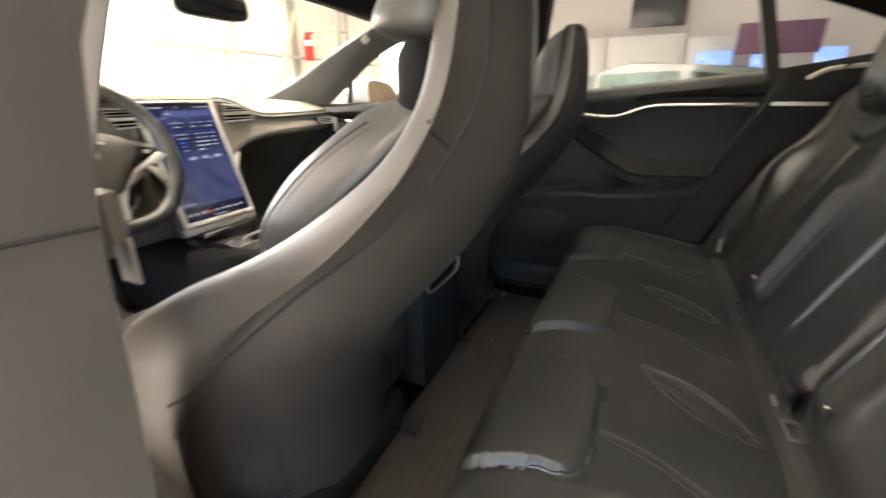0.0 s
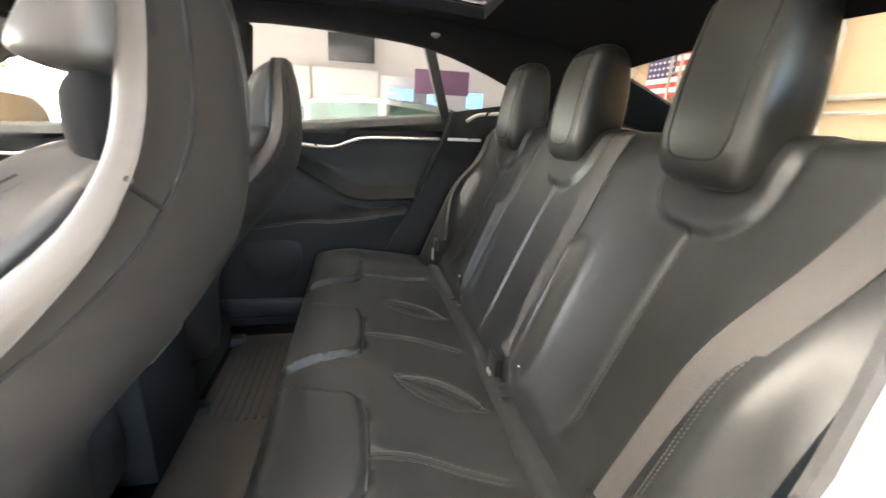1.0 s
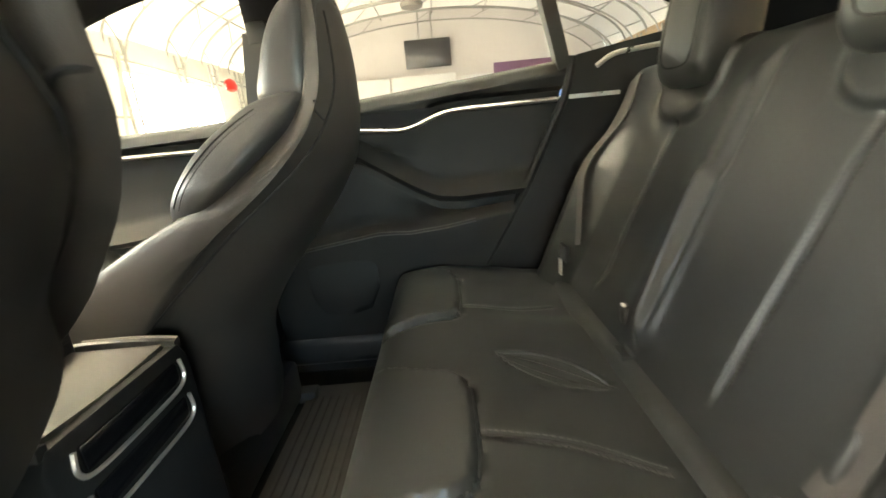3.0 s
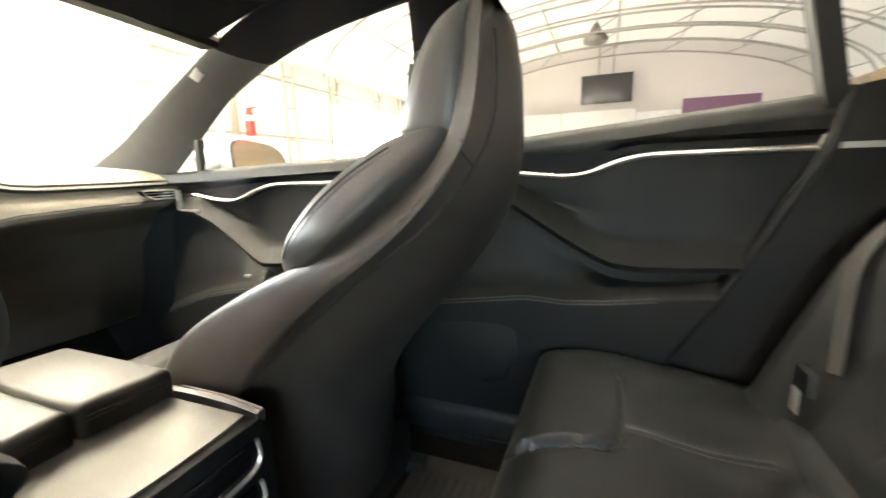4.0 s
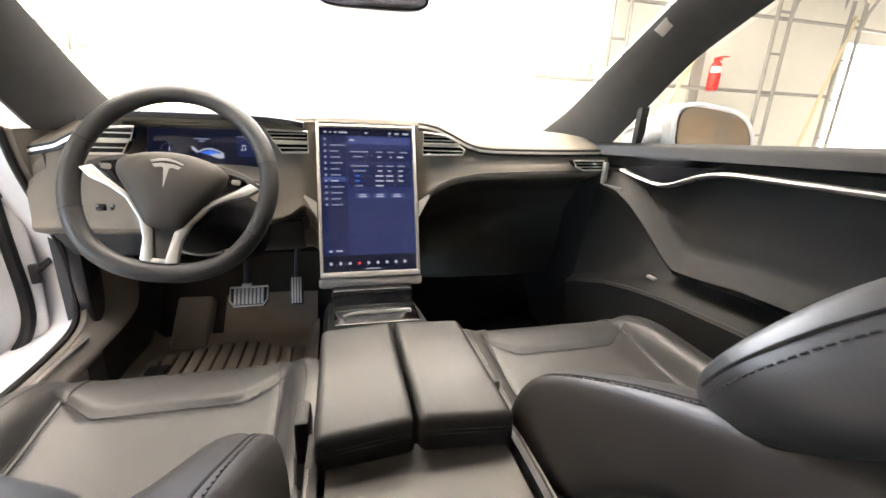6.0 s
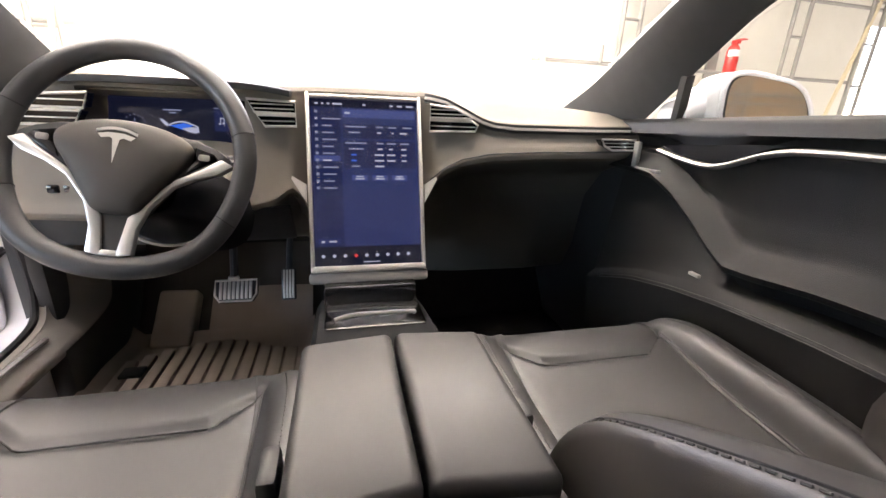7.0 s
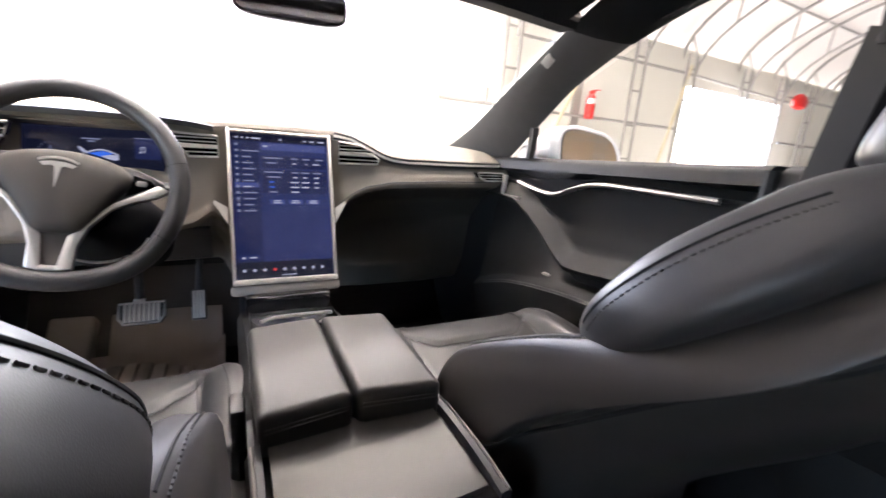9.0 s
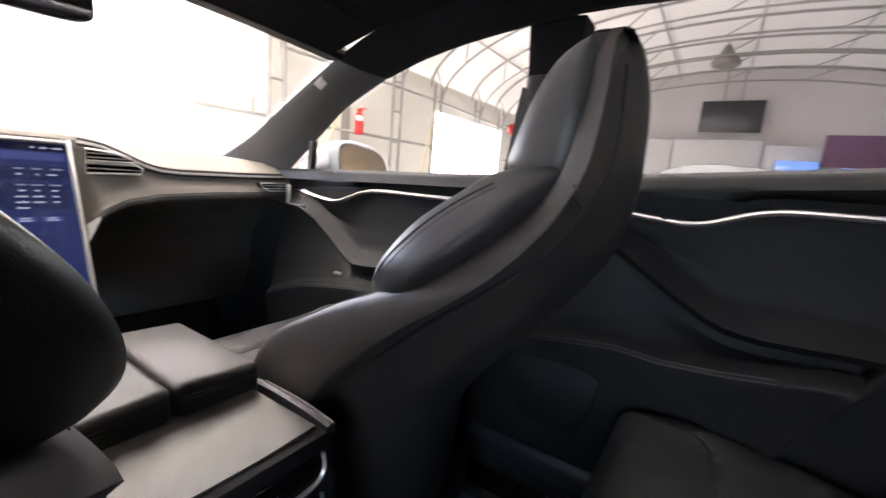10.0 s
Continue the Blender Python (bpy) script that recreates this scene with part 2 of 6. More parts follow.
def rbox(center, size, bevel=0.004, seg=2, m=None):
    bm = bmesh.new()
    bmesh.ops.create_cube(bm, size=1.0)
    bmesh.ops.scale(bm, vec=size, verts=bm.verts)
    if bevel:
        bmesh.ops.bevel(bm, geom=bm.edges[:], offset=min(bevel, min(size) * 0.49), segments=seg, profile=0.5, affect="EDGES")
    bm.verts.index_update()
    t = (m if m is not None else Matrix.Identity(4))
    v = [t @ p.co + Vector(center) for p in bm.verts]
    f = [tuple(q.index for q in face.verts) for face in bm.faces]
    bm.free()
    return v, f


def prism(outline, depth, m, bevel=0.0):
    """A flat outline of (x, y) made depth thick, laid by the matrix m."""
    bm = bmesh.new()
    face = bm.faces.new([bm.verts.new((x, y, 0)) for x, y in outline])
    r = bmesh.ops.extrude_face_region(bm, geom=[face])
    bmesh.ops.translate(bm, vec=(0, 0, depth), verts=[g for g in r["geom"] if isinstance(g, bmesh.types.BMVert)])
    if bevel:
        bmesh.ops.bevel(bm, geom=bm.edges[:], offset=bevel, segments=2, profile=0.5, affect="EDGES")
    bm.verts.index_update()
    v = [m @ p.co for p in bm.verts]
    f = [tuple(q.index for q in fc.verts) for fc in bm.faces]
    bm.free()
    return v, f


TREES = {}


def drape(ob, points, ray, lift=0.0):
    """The points carried along ray on to the surface of ob."""
    me = ob.data
    if me.name not in TREES:
        TREES[me.name] = BVHTree.FromPolygons([v.co for v in me.vertices], [tuple(p.vertices) for p in me.polygons])
    tree = TREES[me.name]
    d = Vector(ray).normalized()
    out = []
    for p in points:
        hit = tree.ray_cast(Vector(p) - d * 0.6, d)
        if hit[0] is not None:
            out.append(hit[0] - d * lift)
    return out


def seam(ob, points, ray, parent, name="seam", r=0.0016, n=40, mat=None, lift=0.0, label=""):
    pts = drape(ob, spl(points, n), ray, lift)
    if len(pts) > 2:
        return part(name, tube(pts, r, 6, up=tuple(-Vector(ray).normalized())), mat or SEAM, parent, label)


def stitches(ob, points, ray, parent, n, r=0.001, across=0.0):
    """A row of short thread stitches lying on a surface; across tips them over the line."""
    pts = drape(ob, spl(points, n * 3 + 1), ray, r * 0.6)
    out = []
    side = Vector(ray).normalized()
    for k in range(1, len(pts) - 2, 3):
        a, b = Vector(pts[k]), Vector(pts[k + 1])
        d = (b - a)
        if 1e-5 < d.length < 0.02:
            a, b = a - d * 0.45, b + d * 0.45
            b = b + d.normalized().cross(side) * across
            out.append(rod(a, b, r, 5))
    return part("stitch_line", join(*out), STITCH, parent, "grey thread stitches") if out else None


def smooth(a, b, x):
    t = min(max((x - a) / (b - a), 0.0), 1.0)
    return t * t * (3 - 2 * t)


# ---- the tent round the car ----
HALF, SPRING, RISE = 4.8, 2.6, 1.5
X0, X1 = -4.6, 12.2


def arch(y):
    return SPRING + RISE * math.sqrt(max(0.0, 1 - (y / HALF) ** 2))


ground = obj("ground", [(-60, -60, 0), (60, -60, 0), (60, 60, 0), (-60, 60, 0)], [(0, 1, 2, 3)], CONCRETE, smooth=False)
tagged(ground, "pale grey concrete ground under tent and cars", "ground", kind="structure")
# a clearer bay is added in the crown to light the cabin
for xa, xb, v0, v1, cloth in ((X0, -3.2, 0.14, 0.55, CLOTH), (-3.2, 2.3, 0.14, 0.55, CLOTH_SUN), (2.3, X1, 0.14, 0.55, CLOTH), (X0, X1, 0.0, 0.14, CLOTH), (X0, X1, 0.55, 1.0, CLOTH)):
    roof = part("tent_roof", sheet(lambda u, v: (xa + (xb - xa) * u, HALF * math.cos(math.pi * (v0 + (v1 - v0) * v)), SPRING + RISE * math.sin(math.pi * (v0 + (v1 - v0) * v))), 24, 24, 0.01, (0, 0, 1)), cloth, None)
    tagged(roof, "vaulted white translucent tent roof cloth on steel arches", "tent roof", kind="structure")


def wall_panel(x0, x1, y, z0, z1, mat, name, label):
    w = part(name, sheet(lambda u, v: (x0 + (x1 - x0) * u, y + 0.03 * math.sin(5 * u * (x1 - x0)) * v * (1 - v) * 2, z0 + (z1 - z0) * v), 24, 10, 0.01, (0, 1 if y > 0 else -1, 0)), mat, None)
    return tagged(w, label, "tent wall", kind="structure")


FRONT = 4.7
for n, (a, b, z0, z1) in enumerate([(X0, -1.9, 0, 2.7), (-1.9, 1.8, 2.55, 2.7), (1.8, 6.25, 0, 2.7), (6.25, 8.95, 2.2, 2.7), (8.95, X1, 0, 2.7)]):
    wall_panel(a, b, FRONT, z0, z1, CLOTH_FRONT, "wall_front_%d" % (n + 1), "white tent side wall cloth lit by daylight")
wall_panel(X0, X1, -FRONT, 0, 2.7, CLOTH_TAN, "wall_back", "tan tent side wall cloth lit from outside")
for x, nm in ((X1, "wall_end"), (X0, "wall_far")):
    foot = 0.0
    # the unseen far wall gets an opening, added to let side light in
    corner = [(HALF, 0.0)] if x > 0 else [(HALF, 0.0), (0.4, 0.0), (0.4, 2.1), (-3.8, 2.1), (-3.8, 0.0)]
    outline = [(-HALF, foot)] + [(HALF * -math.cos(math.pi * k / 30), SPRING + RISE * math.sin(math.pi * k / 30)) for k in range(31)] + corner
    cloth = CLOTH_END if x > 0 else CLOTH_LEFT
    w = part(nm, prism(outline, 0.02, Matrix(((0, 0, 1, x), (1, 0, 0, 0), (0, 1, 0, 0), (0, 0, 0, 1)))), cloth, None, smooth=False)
    tagged(w, "tent end wall cloth, greyed to stand in for dim light", "tent wall", kind="structure")
# unseen skirt, added to keep low light off the car floor
skirt = part("wall_light_block", rbox((X0 + 0.01, -1.7, 0.47), (0.04, 4.19, 0.94), 0.006), CLOTH_LEFT, None)
tagged(skirt, "unseen cloth skirt added to block low light", "tent wall", kind="structure")


def truss_arch(x):
    t = thing("tent_arch", "grey galvanised steel double tube tent arch", "tent frame", "tent arches")
    ys = [HALF * -math.cos(math.pi * k / 28) for k in range(29)]
    outer = [(x, y * 0.985, arch(y) - 0.06) for y in ys]
    inner = [(x, y * 0.93, arch(y) - 0.32) for y in ys]
    part("top_tube", tube(outer, 0.025, 6, (1, 0, 0)), STEEL, t)
    part("bottom_tube", tube(inner, 0.02, 6, (1, 0, 0)), STEEL, t)
    for k in range(2, 27, 3):
        part("web_bar", rod(outer[k], inner[min(k + 1, 28)], 0.012, 5), STEEL, t)
    for s in (-1, 1):
        for dx in (-0.1, 0.1):
            part("post", rod((x + dx, s * (HALF - 0.26), 0), (x + dx, s * (HALF - 0.26), SPRING), 0.022, 8), STEEL, t)
        for z in (0.6, 1.04, 1.5, 1.96, 2.4):
            part("rung", rod((x - 0.1, s * (HALF - 0.26), z), (x + 0.1, s * (HALF - 0.26), z), 0.014, 6), STEEL, t)
    return t


for x in (-4.5, -2.2, 2.83, 4.95, 6.05, 7.5, 8.6, 9.7, 10.8, 11.9):
    truss_arch(x)
rail = thing("wall_rail", "grey steel horizontal wall rails and braces of the tent", "tent frame")
for z in (1.54, 2.34):
    for a, b in ((X0, -2.0), (1.79 if z < 2 else 2.9, 6.0), (8.95, X1)):
        part("rail_tube", rod((a, FRONT - 0.13, z), (b, FRONT - 0.13, z), 0.02, 8), STEEL, rail)
part("header_tube", rod((6.0, FRONT - 0.13, 2.34), (8.95, FRONT - 0.13, 2.25), 0.02, 8), STEEL, rail)
for y in (-4.0, -2.8, -1.4, 0.0, 1.4, 2.8, 4.0):
    part("purlin", rod((X0, y, arch(y) - 0.07), (X1, y, arch(y) - 0.07), 0.018, 6), STEEL, rail)
for x in (1.855, 2.55):
    part("bracket_post", rod((x, FRONT - 0.15, 1.54), (x, FRONT - 0.15, 1.71), 0.018, 8), STEEL, rail)
part("wide_post", rbox((4.02, FRONT - 0.03, 1.3), (0.14, 0.03, 2.6), 0.006), STEEL, rail)
part("back_rail", rod((X0, -FRONT + 0.1, 1.5), (X1, -FRONT + 0.1, 1.5), 0.03, 6), STEEL, rail)
part("back_rail", rod((X0, -FRONT + 0.1, 1.35), (X1, -FRONT + 0.1, 1.35), 0.02, 6), STEEL, rail)
for xa, za, xb, zb in ((2.03, 0.95, 1.72, 2.35), (3.45, 1.05, 3.95, 2.1), (5.6, 0.7, 6.03, 2.45), (-2.25, 0.9, -2.02, 2.3)):
    s = thing("strap_batten", "yellowish timber batten strapped to the tent frame", "batten", "battens")
    part("batten", rbox((0, 0, 0), (0.045, 0.025, math.hypot(xb - xa, zb - za)), 0.004, 1, pose((xa + xb) / 2, FRONT - 0.17, (za + zb) / 2, 0, math.degrees(math.atan2(xb - xa, zb - za)), 0)), WOOD, s)
fe = thing("fire_extinguisher", "red fire extinguisher hung on the tent wall", "extinguisher")
ex = (4.13, 4.55)
part("cylinder", loft([[(ex[0] + r * math.cos(a * 0.393), ex[1] - 0.03 + r * math.sin(a * 0.393), z) for a in range(16)] for z, r in ((1.51, 0.05), (1.522, 0.064), (1.76, 0.064), (1.80, 0.05), (1.82, 0.03), (1.835, 0.03))]), RED, fe)
part("valve", join(rbox((ex[0], ex[1] - 0.04, 1.845), (0.05, 0.08, 0.04), 0.008), rbox((ex[0] + 0.02, ex[1] - 0.08, 1.865), (0.07, 0.10, 0.012), 0.004)), RED, fe, "red painted valve head")
part("paper_label", loft([[(ex[0] + 0.0655 * math.cos(a), ex[1] - 0.03 + 0.0655 * math.sin(a), z) for a in np.linspace(-3.1, 0.0, 13)] for z in (1.70, 1.765)], False), WHITE, fe, "white paper label")

tv = thing("wall_screen", "dark flat screen high on the end wall", "screen")
part("panel", rbox((11.9, 0.2, 2.98), (0.06, 1.25, 0.72), 0.01), DARKSCREEN, tv)
for y in (0.05, 0.4):
    part("hanger_tube", rod((11.9, y, 3.3), (11.9, y, 4.0), 0.02, 6), STEEL, tv)
ht = thing("orange_cover", "orange bundled cover hung beside the tent opening", "cover")
part("bundle", loft([[(8.95 + r * math.cos(a * 0.524) * 1.2, 4.38 + 0.5 * r * math.sin(a * 0.524), z) for a in range(12)] for z, r in ((2.12, 0.06), (2.16, 0.16), (2.26, 0.19), (2.34, 0.14), (2.38, 0.05))]), RED, ht, "orange bundled cloth")
lamp = thing("hanging_lamp", "round grey high bay lamp under the tent roof", "lamp")
part("housing", loft([[(9.9 + r * math.cos(a * 0.524), 0.45 + r * math.sin(a * 0.524), z) for a in range(12)] for z, r in ((3.62, 0.24), (3.7, 0.26), (3.86, 0.12), (4.0, 0.05))]), GREY_PLASTIC, lamp)
part("drop_rod", rod((9.9, 0.45, 4.0), (9.9, 0.45, 4.1), 0.02, 6), STEEL, lamp)
for y0, y1, z1 in ((2.6, 1.3, 2.4), (1.25, -0.5, 2.4), (-0.55, -1.6, 2.3)):
    p = thing("partition", "white partition panel at the tent's end", "partition", "partitions")
    part("board", rbox((11.6, (y0 + y1) / 2, z1 / 2), (0.05, y0 - y1, z1), 0.01), PANEL, p)
for y, w in ((-1.1, 0.7), (-2.0, 0.35), (-3.2, 0.5), (3.0, 0.5)):
    d = thing("lit_display", "bright bluish display board at the tent's end", "display", "lit displays")
    part("board", rbox((11.2, y, 1.75), (0.05, w, 0.42), 0.01), BLUE, d)
bn = thing("banner", "dark purple banner hung at the tent's end", "banner")
part("sheet_cloth", rbox((11.0, -2.2, 2.16), (0.03, 1.5, 0.62), 0.005), PURPLE, bn)
wl = thing("low_wall", "long white partition wall at the tent's end", "partition")
part("board", rbox((10.5, -2.9, 0.7), (0.08, 4.2, 1.4), 0.01), PANEL, wl)

flag = thing("flag", "striped red and white flag with a blue corner on the wall", "flag")
FX, FZ = 4.9, 1.62
for k in range(9):
    part("stripe", rbox((FX + 0.05, -FRONT + 0.12, FZ + 0.035 + k * 0.072), (1.35, 0.008, 0.070), 0.001, 1), FLAG_RED if k % 2 == 0 else FLAG_WHITE, flag)
part("canton", rbox((FX + 0.40, -FRONT + 0.132, FZ + 0.47), (0.62, 0.008, 0.36), 0.001, 1), FLAG_BLUE, flag)
stars = []
for r in range(4):
    for c in range(6):
        stars.append(rbox((FX + 0.14 + c * 0.1, -FRONT + 0.14, FZ + 0.34 + r * 0.085), (0.03, 0.004, 0.03), 0.0))
part("star_dots", join(*stars), FLAG_WHITE, flag)


def far_car(name, x, y, z, turn, paint, label, length=4.6):
    """A parked car: body, glass house, windows, wheels."""
    c = thing(name, label, "car", "parked cars")
    m = pose(x, y, z, 0, 0, turn)
    L = length / 2
    def ring(yy, w, zb, zt, zm):
        return [(-w, yy, zb), (-w * 1.02, yy, zm), (-w * 0.96, yy, zt), (w * 0.96, yy, zt), (w * 1.02, yy, zm), (w, yy, zb)]
    rows = [(-L, 0.75, 0.45, 0.75, 0.6), (-L + 0.12, 0.86, 0.3, 0.92, 0.65), (-L + 0.9, 0.9, 0.24, 0.97, 0.66), (0, 0.91, 0.24, 1.0, 0.66), (L - 1.3, 0.9, 0.24, 0.98, 0.66), (L - 0.5, 0.87, 0.26, 0.88, 0.62), (L - 0.08, 0.78, 0.35, 0.72, 0.55), (L, 0.7, 0.42, 0.62, 0.5)]
    part("body", moved(loft([ring(*r) for r in spl(rows, 26)]), m), paint, c)
    house = [(-L + 0.15, 0.62, 0.94, 1.02, 0.98), (-L + 0.55, 0.66, 0.95, 1.28, 1.2), (-0.5, 0.66, 0.95, 1.40, 1.25), (0.2, 0.66, 0.95, 1.38, 1.25), (1.05, 0.64, 0.95, 1.02, 0.98)]
    part("roof", moved(loft([[(-w - 0.12, yy, zb), (-w, yy, zt - 0.02), (-w + 0.15, yy, zt), (w - 0.15, yy, zt), (w, yy, zt - 0.02), (w + 0.12, yy, zb)] for yy, w, zb, zt, zm in spl(house, 20)]), m), paint, c)
    for s in (-1, 1):
        for a, b, za, zb2 in ((-L + 0.75, -0.65, 1.22, 1.30), (-0.55, 0.35, 1.31, 1.28), (0.42, 0.8, 1.22, 1.06)):
            q = [(s * 0.785, a, 1.0), (s * 0.785, b, 1.0), (s * 0.705, b, zb2), (s * 0.705, a, za)]
            part("side_window", moved((q + [(p[0] - s * 0.02, p[1], p[2]) for p in q], [(0, 1, 2, 3), (7, 6, 5, 4), (0, 4, 5, 1), (1, 5, 6, 2), (2, 6, 7, 3), (3, 7, 4, 0)]), m), GLASS_SUV if s < 0 else GLOSS, c, smooth=False)
        for yy in (-L + 0.9, L - 0.85):
            w = part("wheel", moved(sweep([(s * 0.7, yy, 0.33), (s * 0.92, yy, 0.33)], circle(0.33, 20)), m), RUBBER, c)
            part("rim", moved(sweep([(s * 0.90, yy, 0.33), (s * 0.93, yy, 0.33)], circle(0.21, 16)), m), CHROME, w)
    return c


far_car("parked_suv", 5.9, 0.35, 0.0, 0, SUV_PAINT, "dark green parked estate car inside the tent", 4.4)
far_car("parked_sedan", 9.3, -2.6, -0.1, 60, SILVER_PAINT, "pale silver parked car at the tent's end", 4.4)
far_car("parked_sedan", 8.0, 8.6, 0, 80, SILVER_PAINT, "silver parked car outside the tent opening", 4.4)
far_car("parked_sedan", 10.5, 11.5, 0, 80, SUV_PAINT, "dark parked car outside the tent opening", 4.4)

# ---- car shell ----
FLOOR = 0.27


def belt_z(y):
    return lerp_table(y, [(-0.9, 1.19), (-0.47, 1.145), (-0.22, 1.103), (0.325, 1.052), (0.70, 1.03), (1.39, 1.004), (2.0, 0.99)])


def glass_x(z):
    return 0.70 - 0.36 * max(0.0, z - 1.03)


floor = part("floor", join(
    rbox((0, 0.55, FLOOR - 0.04), (1.5, 2.9, 0.08), 0.01),
    rbox((0, -0.83, 0.41), (1.5, 1.3, 0.22), 0.01)), CARPET, None)
tagged(floor, "black carpeted car floor", "car floor", kind="structure")
tunnel = part("trim_tunnel", rbox((0, 1.2, FLOOR + 0.12), (0.22, 1.2, 0.26), 0.05, 3), CARPET, None)
tagged(tunnel, "black carpeted centre tunnel below the console", "tunnel trim", kind="structure")
fire = part("wall_firewall", rbox((0, 2.0, 0.62), (1.5, 0.06, 0.8), 0.01), CARPET, None)
tagged(fire, "black carpeted bulkhead at the foot wells", "bulkhead", kind="structure")
for xa, xb, stuff, words in ((-0.72, -0.1, TOE_MAT, "dark brown carpeted sloping toe board"), (-0.1, 0.72, CARPET, "black carpeted sloping toe board")):
    toe = part("trim_toe_board", sheet(lambda u, v: (xa + (xb - xa) * u, 1.78 + 0.22 * v, FLOOR + 0.001 + 0.30 * v), 4, 12, 0.03, (0, 1, -0.5)), stuff, None)
    tagged(toe, words, "toe board", kind="structure")

for s in (-1, 1):
    kp = part("trim_kick_panel", rbox((s * 0.74, 1.72, 0.62), (0.07, 0.62 if s > 0 else 0.5, 0.72), 0.02, 2), PLASTIC, None)
    tagged(kp, "black plastic kick panel in the foot well", "kick panel", kind="structure")

# headliner with two roof-glass openings
RAIL_I = [(0.525, 0.985, 1.285), (0.50, 0.80, 1.335), (0.48, 0.5, 1.36), (0.47, 0.2, 1.37), (0.47, -0.1, 1.365), (0.47, -0.3, 1.35), (0.46, -0.6, 1.31), (0.47, -0.80, 1.27)]
RAIL_O = [(0.60, 0.878, 1.250), (0.59, 0.74, 1.288), (0.582, 0.56, 1.316), (0.578, 0.35, 1.332), (0.582, 0.05, 1.320), (0.59, -0.17, 1.293), (0.605, -0.40, 1.215), (0.625, -0.55, 1.14)]


def roof_z(x, y):
    edge = lerp_table(y, sorted((p[1], p[2]) for p in RAIL_I))
    return edge + 0.02 * (1 - (x / 0.5) ** 2)


def liner(name, y0, y1, x0=-0.5, x1=0.5):
    def at(u, v):
        y = y0 + (y1 - y0) * u
        x = x0 + (x1 - x0) * v
        return (x, y, roof_z(x, y))
    ob = part(name, sheet(at, 16, 16, 0.03, (0, 0, 1)), SUEDE, None)
    return tagged(ob, "charcoal suede car headliner", "headliner", kind="structure")


liner("ceiling_front", 0.80, 0.985)
liner("ceiling_beam", 0.33, 0.45)
liner("ceiling_rear", -0.80, -0.27)
for s in (-1, 1):
    liner("ceiling_side", -0.27, 0.80, s * 0.40, s * 0.5)
for y0, y1 in ((-0.27, 0.33), (0.45, 0.80)):
    g = part("window_roof", sheet(lambda u, v: (-0.41 + 0.82 * v, y0 + (y1 - y0) * u, roof_z(-0.41 + 0.82 * v, y0 + (y1 - y0) * u) + 0.035), 8, 8, 0.005, (0, 0, 1)), GLASS_ROOF, None)
    g.visible_shadow = False
    tagged(g, "dark tinted panoramic roof glass", "roof glass", kind="structure")


def mirror_pts(pts, s):
    return [(s * p[0], p[1], p[2]) for p in pts]


def pillar(name, inner, outer, s, mat, n=24, bulge=0.014, label="", fat=0.045):
    I, O = spl(mirror_pts(inner, s), n), spl(mirror_pts(outer, s), n)
    rings = []
    for a, b in zip(I, O):
        a, b = Vector(a), Vector(b)
        out = Vector((s * 0.75, 0, 0.65)) * fat
        inn = Vector((-s * 0.8, -0.3, -0.5)).normalized() * bulge
        rings.append([a, a.lerp(b, 0.15) + inn * 0.6, a.lerp(b, 0.5) + inn, a.lerp(b, 0.85) + inn * 0.7, b, b + out * 0.5, a.lerp(b, 0.5) + out, a + out * 0.6])
    ob = part(name, loft(rings), mat, None, angle=60)
    return tagged(ob, label, "pillar trim", kind="structure")


A_IN = [(0.665, 1.79, 1.015), (0.625, 1.52, 1.095), (0.59, 1.278, 1.193), (0.525, 0.985, 1.285)]
A_OUT = [(0.70, 1.40, 0.998), (0.675, 1.24, 1.095), (0.65, 1.085, 1.186), (0.60, 0.878, 1.252)]
for s in (-1, 1):
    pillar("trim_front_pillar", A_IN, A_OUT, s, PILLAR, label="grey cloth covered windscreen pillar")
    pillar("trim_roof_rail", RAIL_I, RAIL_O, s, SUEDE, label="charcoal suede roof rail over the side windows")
    # rear pillar between quarter glass and hatch glass
    pillar("trim_rear_pillar", [(0.46, -0.62, 1.31), (0.52, -0.95, 1.20), (0.60, -1.35, 1.06)], [(0.625, -0.53, 1.15), (0.66, -0.85, 1.10), (0.68, -1.3, 1.04)], s, SUEDE, label="dark cloth rear pillar")
for s in (-1, 1):
    tag = part("trim_airbag_tag", rbox((0, 0, 0), (0.022, 0.004, 0.03), 0.002, 2, pose(s * 0.553, 1.070, 1.238, 30, s * 35, s * -25)), PANEL, None)
    tagged(tag, "small grey tag on the windscreen pillar", "tag", kind="structure")
hd = part("trim_header", sweep(spl([(-0.53, 0.985, 1.285), (-0.3, 1.01, 1.305), (0, 1.02, 1.312), (0.3, 1.01, 1.305), (0.53, 0.985, 1.285)], 24), [(-0.035, 0.0), (-0.03, 0.022), (0.02, 0.03), (0.035, 0.012), (0.02, -0.006)]), SUEDE, None)
tagged(hd, "charcoal windscreen header trim", "header trim", kind="structure")
ws = part("window_windscreen", sheet(lambda u, v: ((-1 + 2 * v) * (0.525 + 0.16 * u), 0.985 + 0.82 * u + 0.10 * (1 - (2 * v - 1) ** 2), 1.29 - 0.285 * u + 0.01 * (1 - (2 * v - 1) ** 2)), 10, 14, 0.005, (0, 0.3, 1)), GLASS, None)
ws.visible_shadow = False
tagged(ws, "clear curved windscreen glass", "windscreen", kind="structure")
hg = part("window_hatch", sheet(lambda u, v: ((-1 + 2 * v) * (0.47 + 0.13 * u), -0.80 - 0.62 * u, 1.285 - 0.24 * u + 0.015 * (1 - (2 * v - 1) ** 2)), 8, 12, 0.005, (0, -0.3, 1)), GLASS, None)
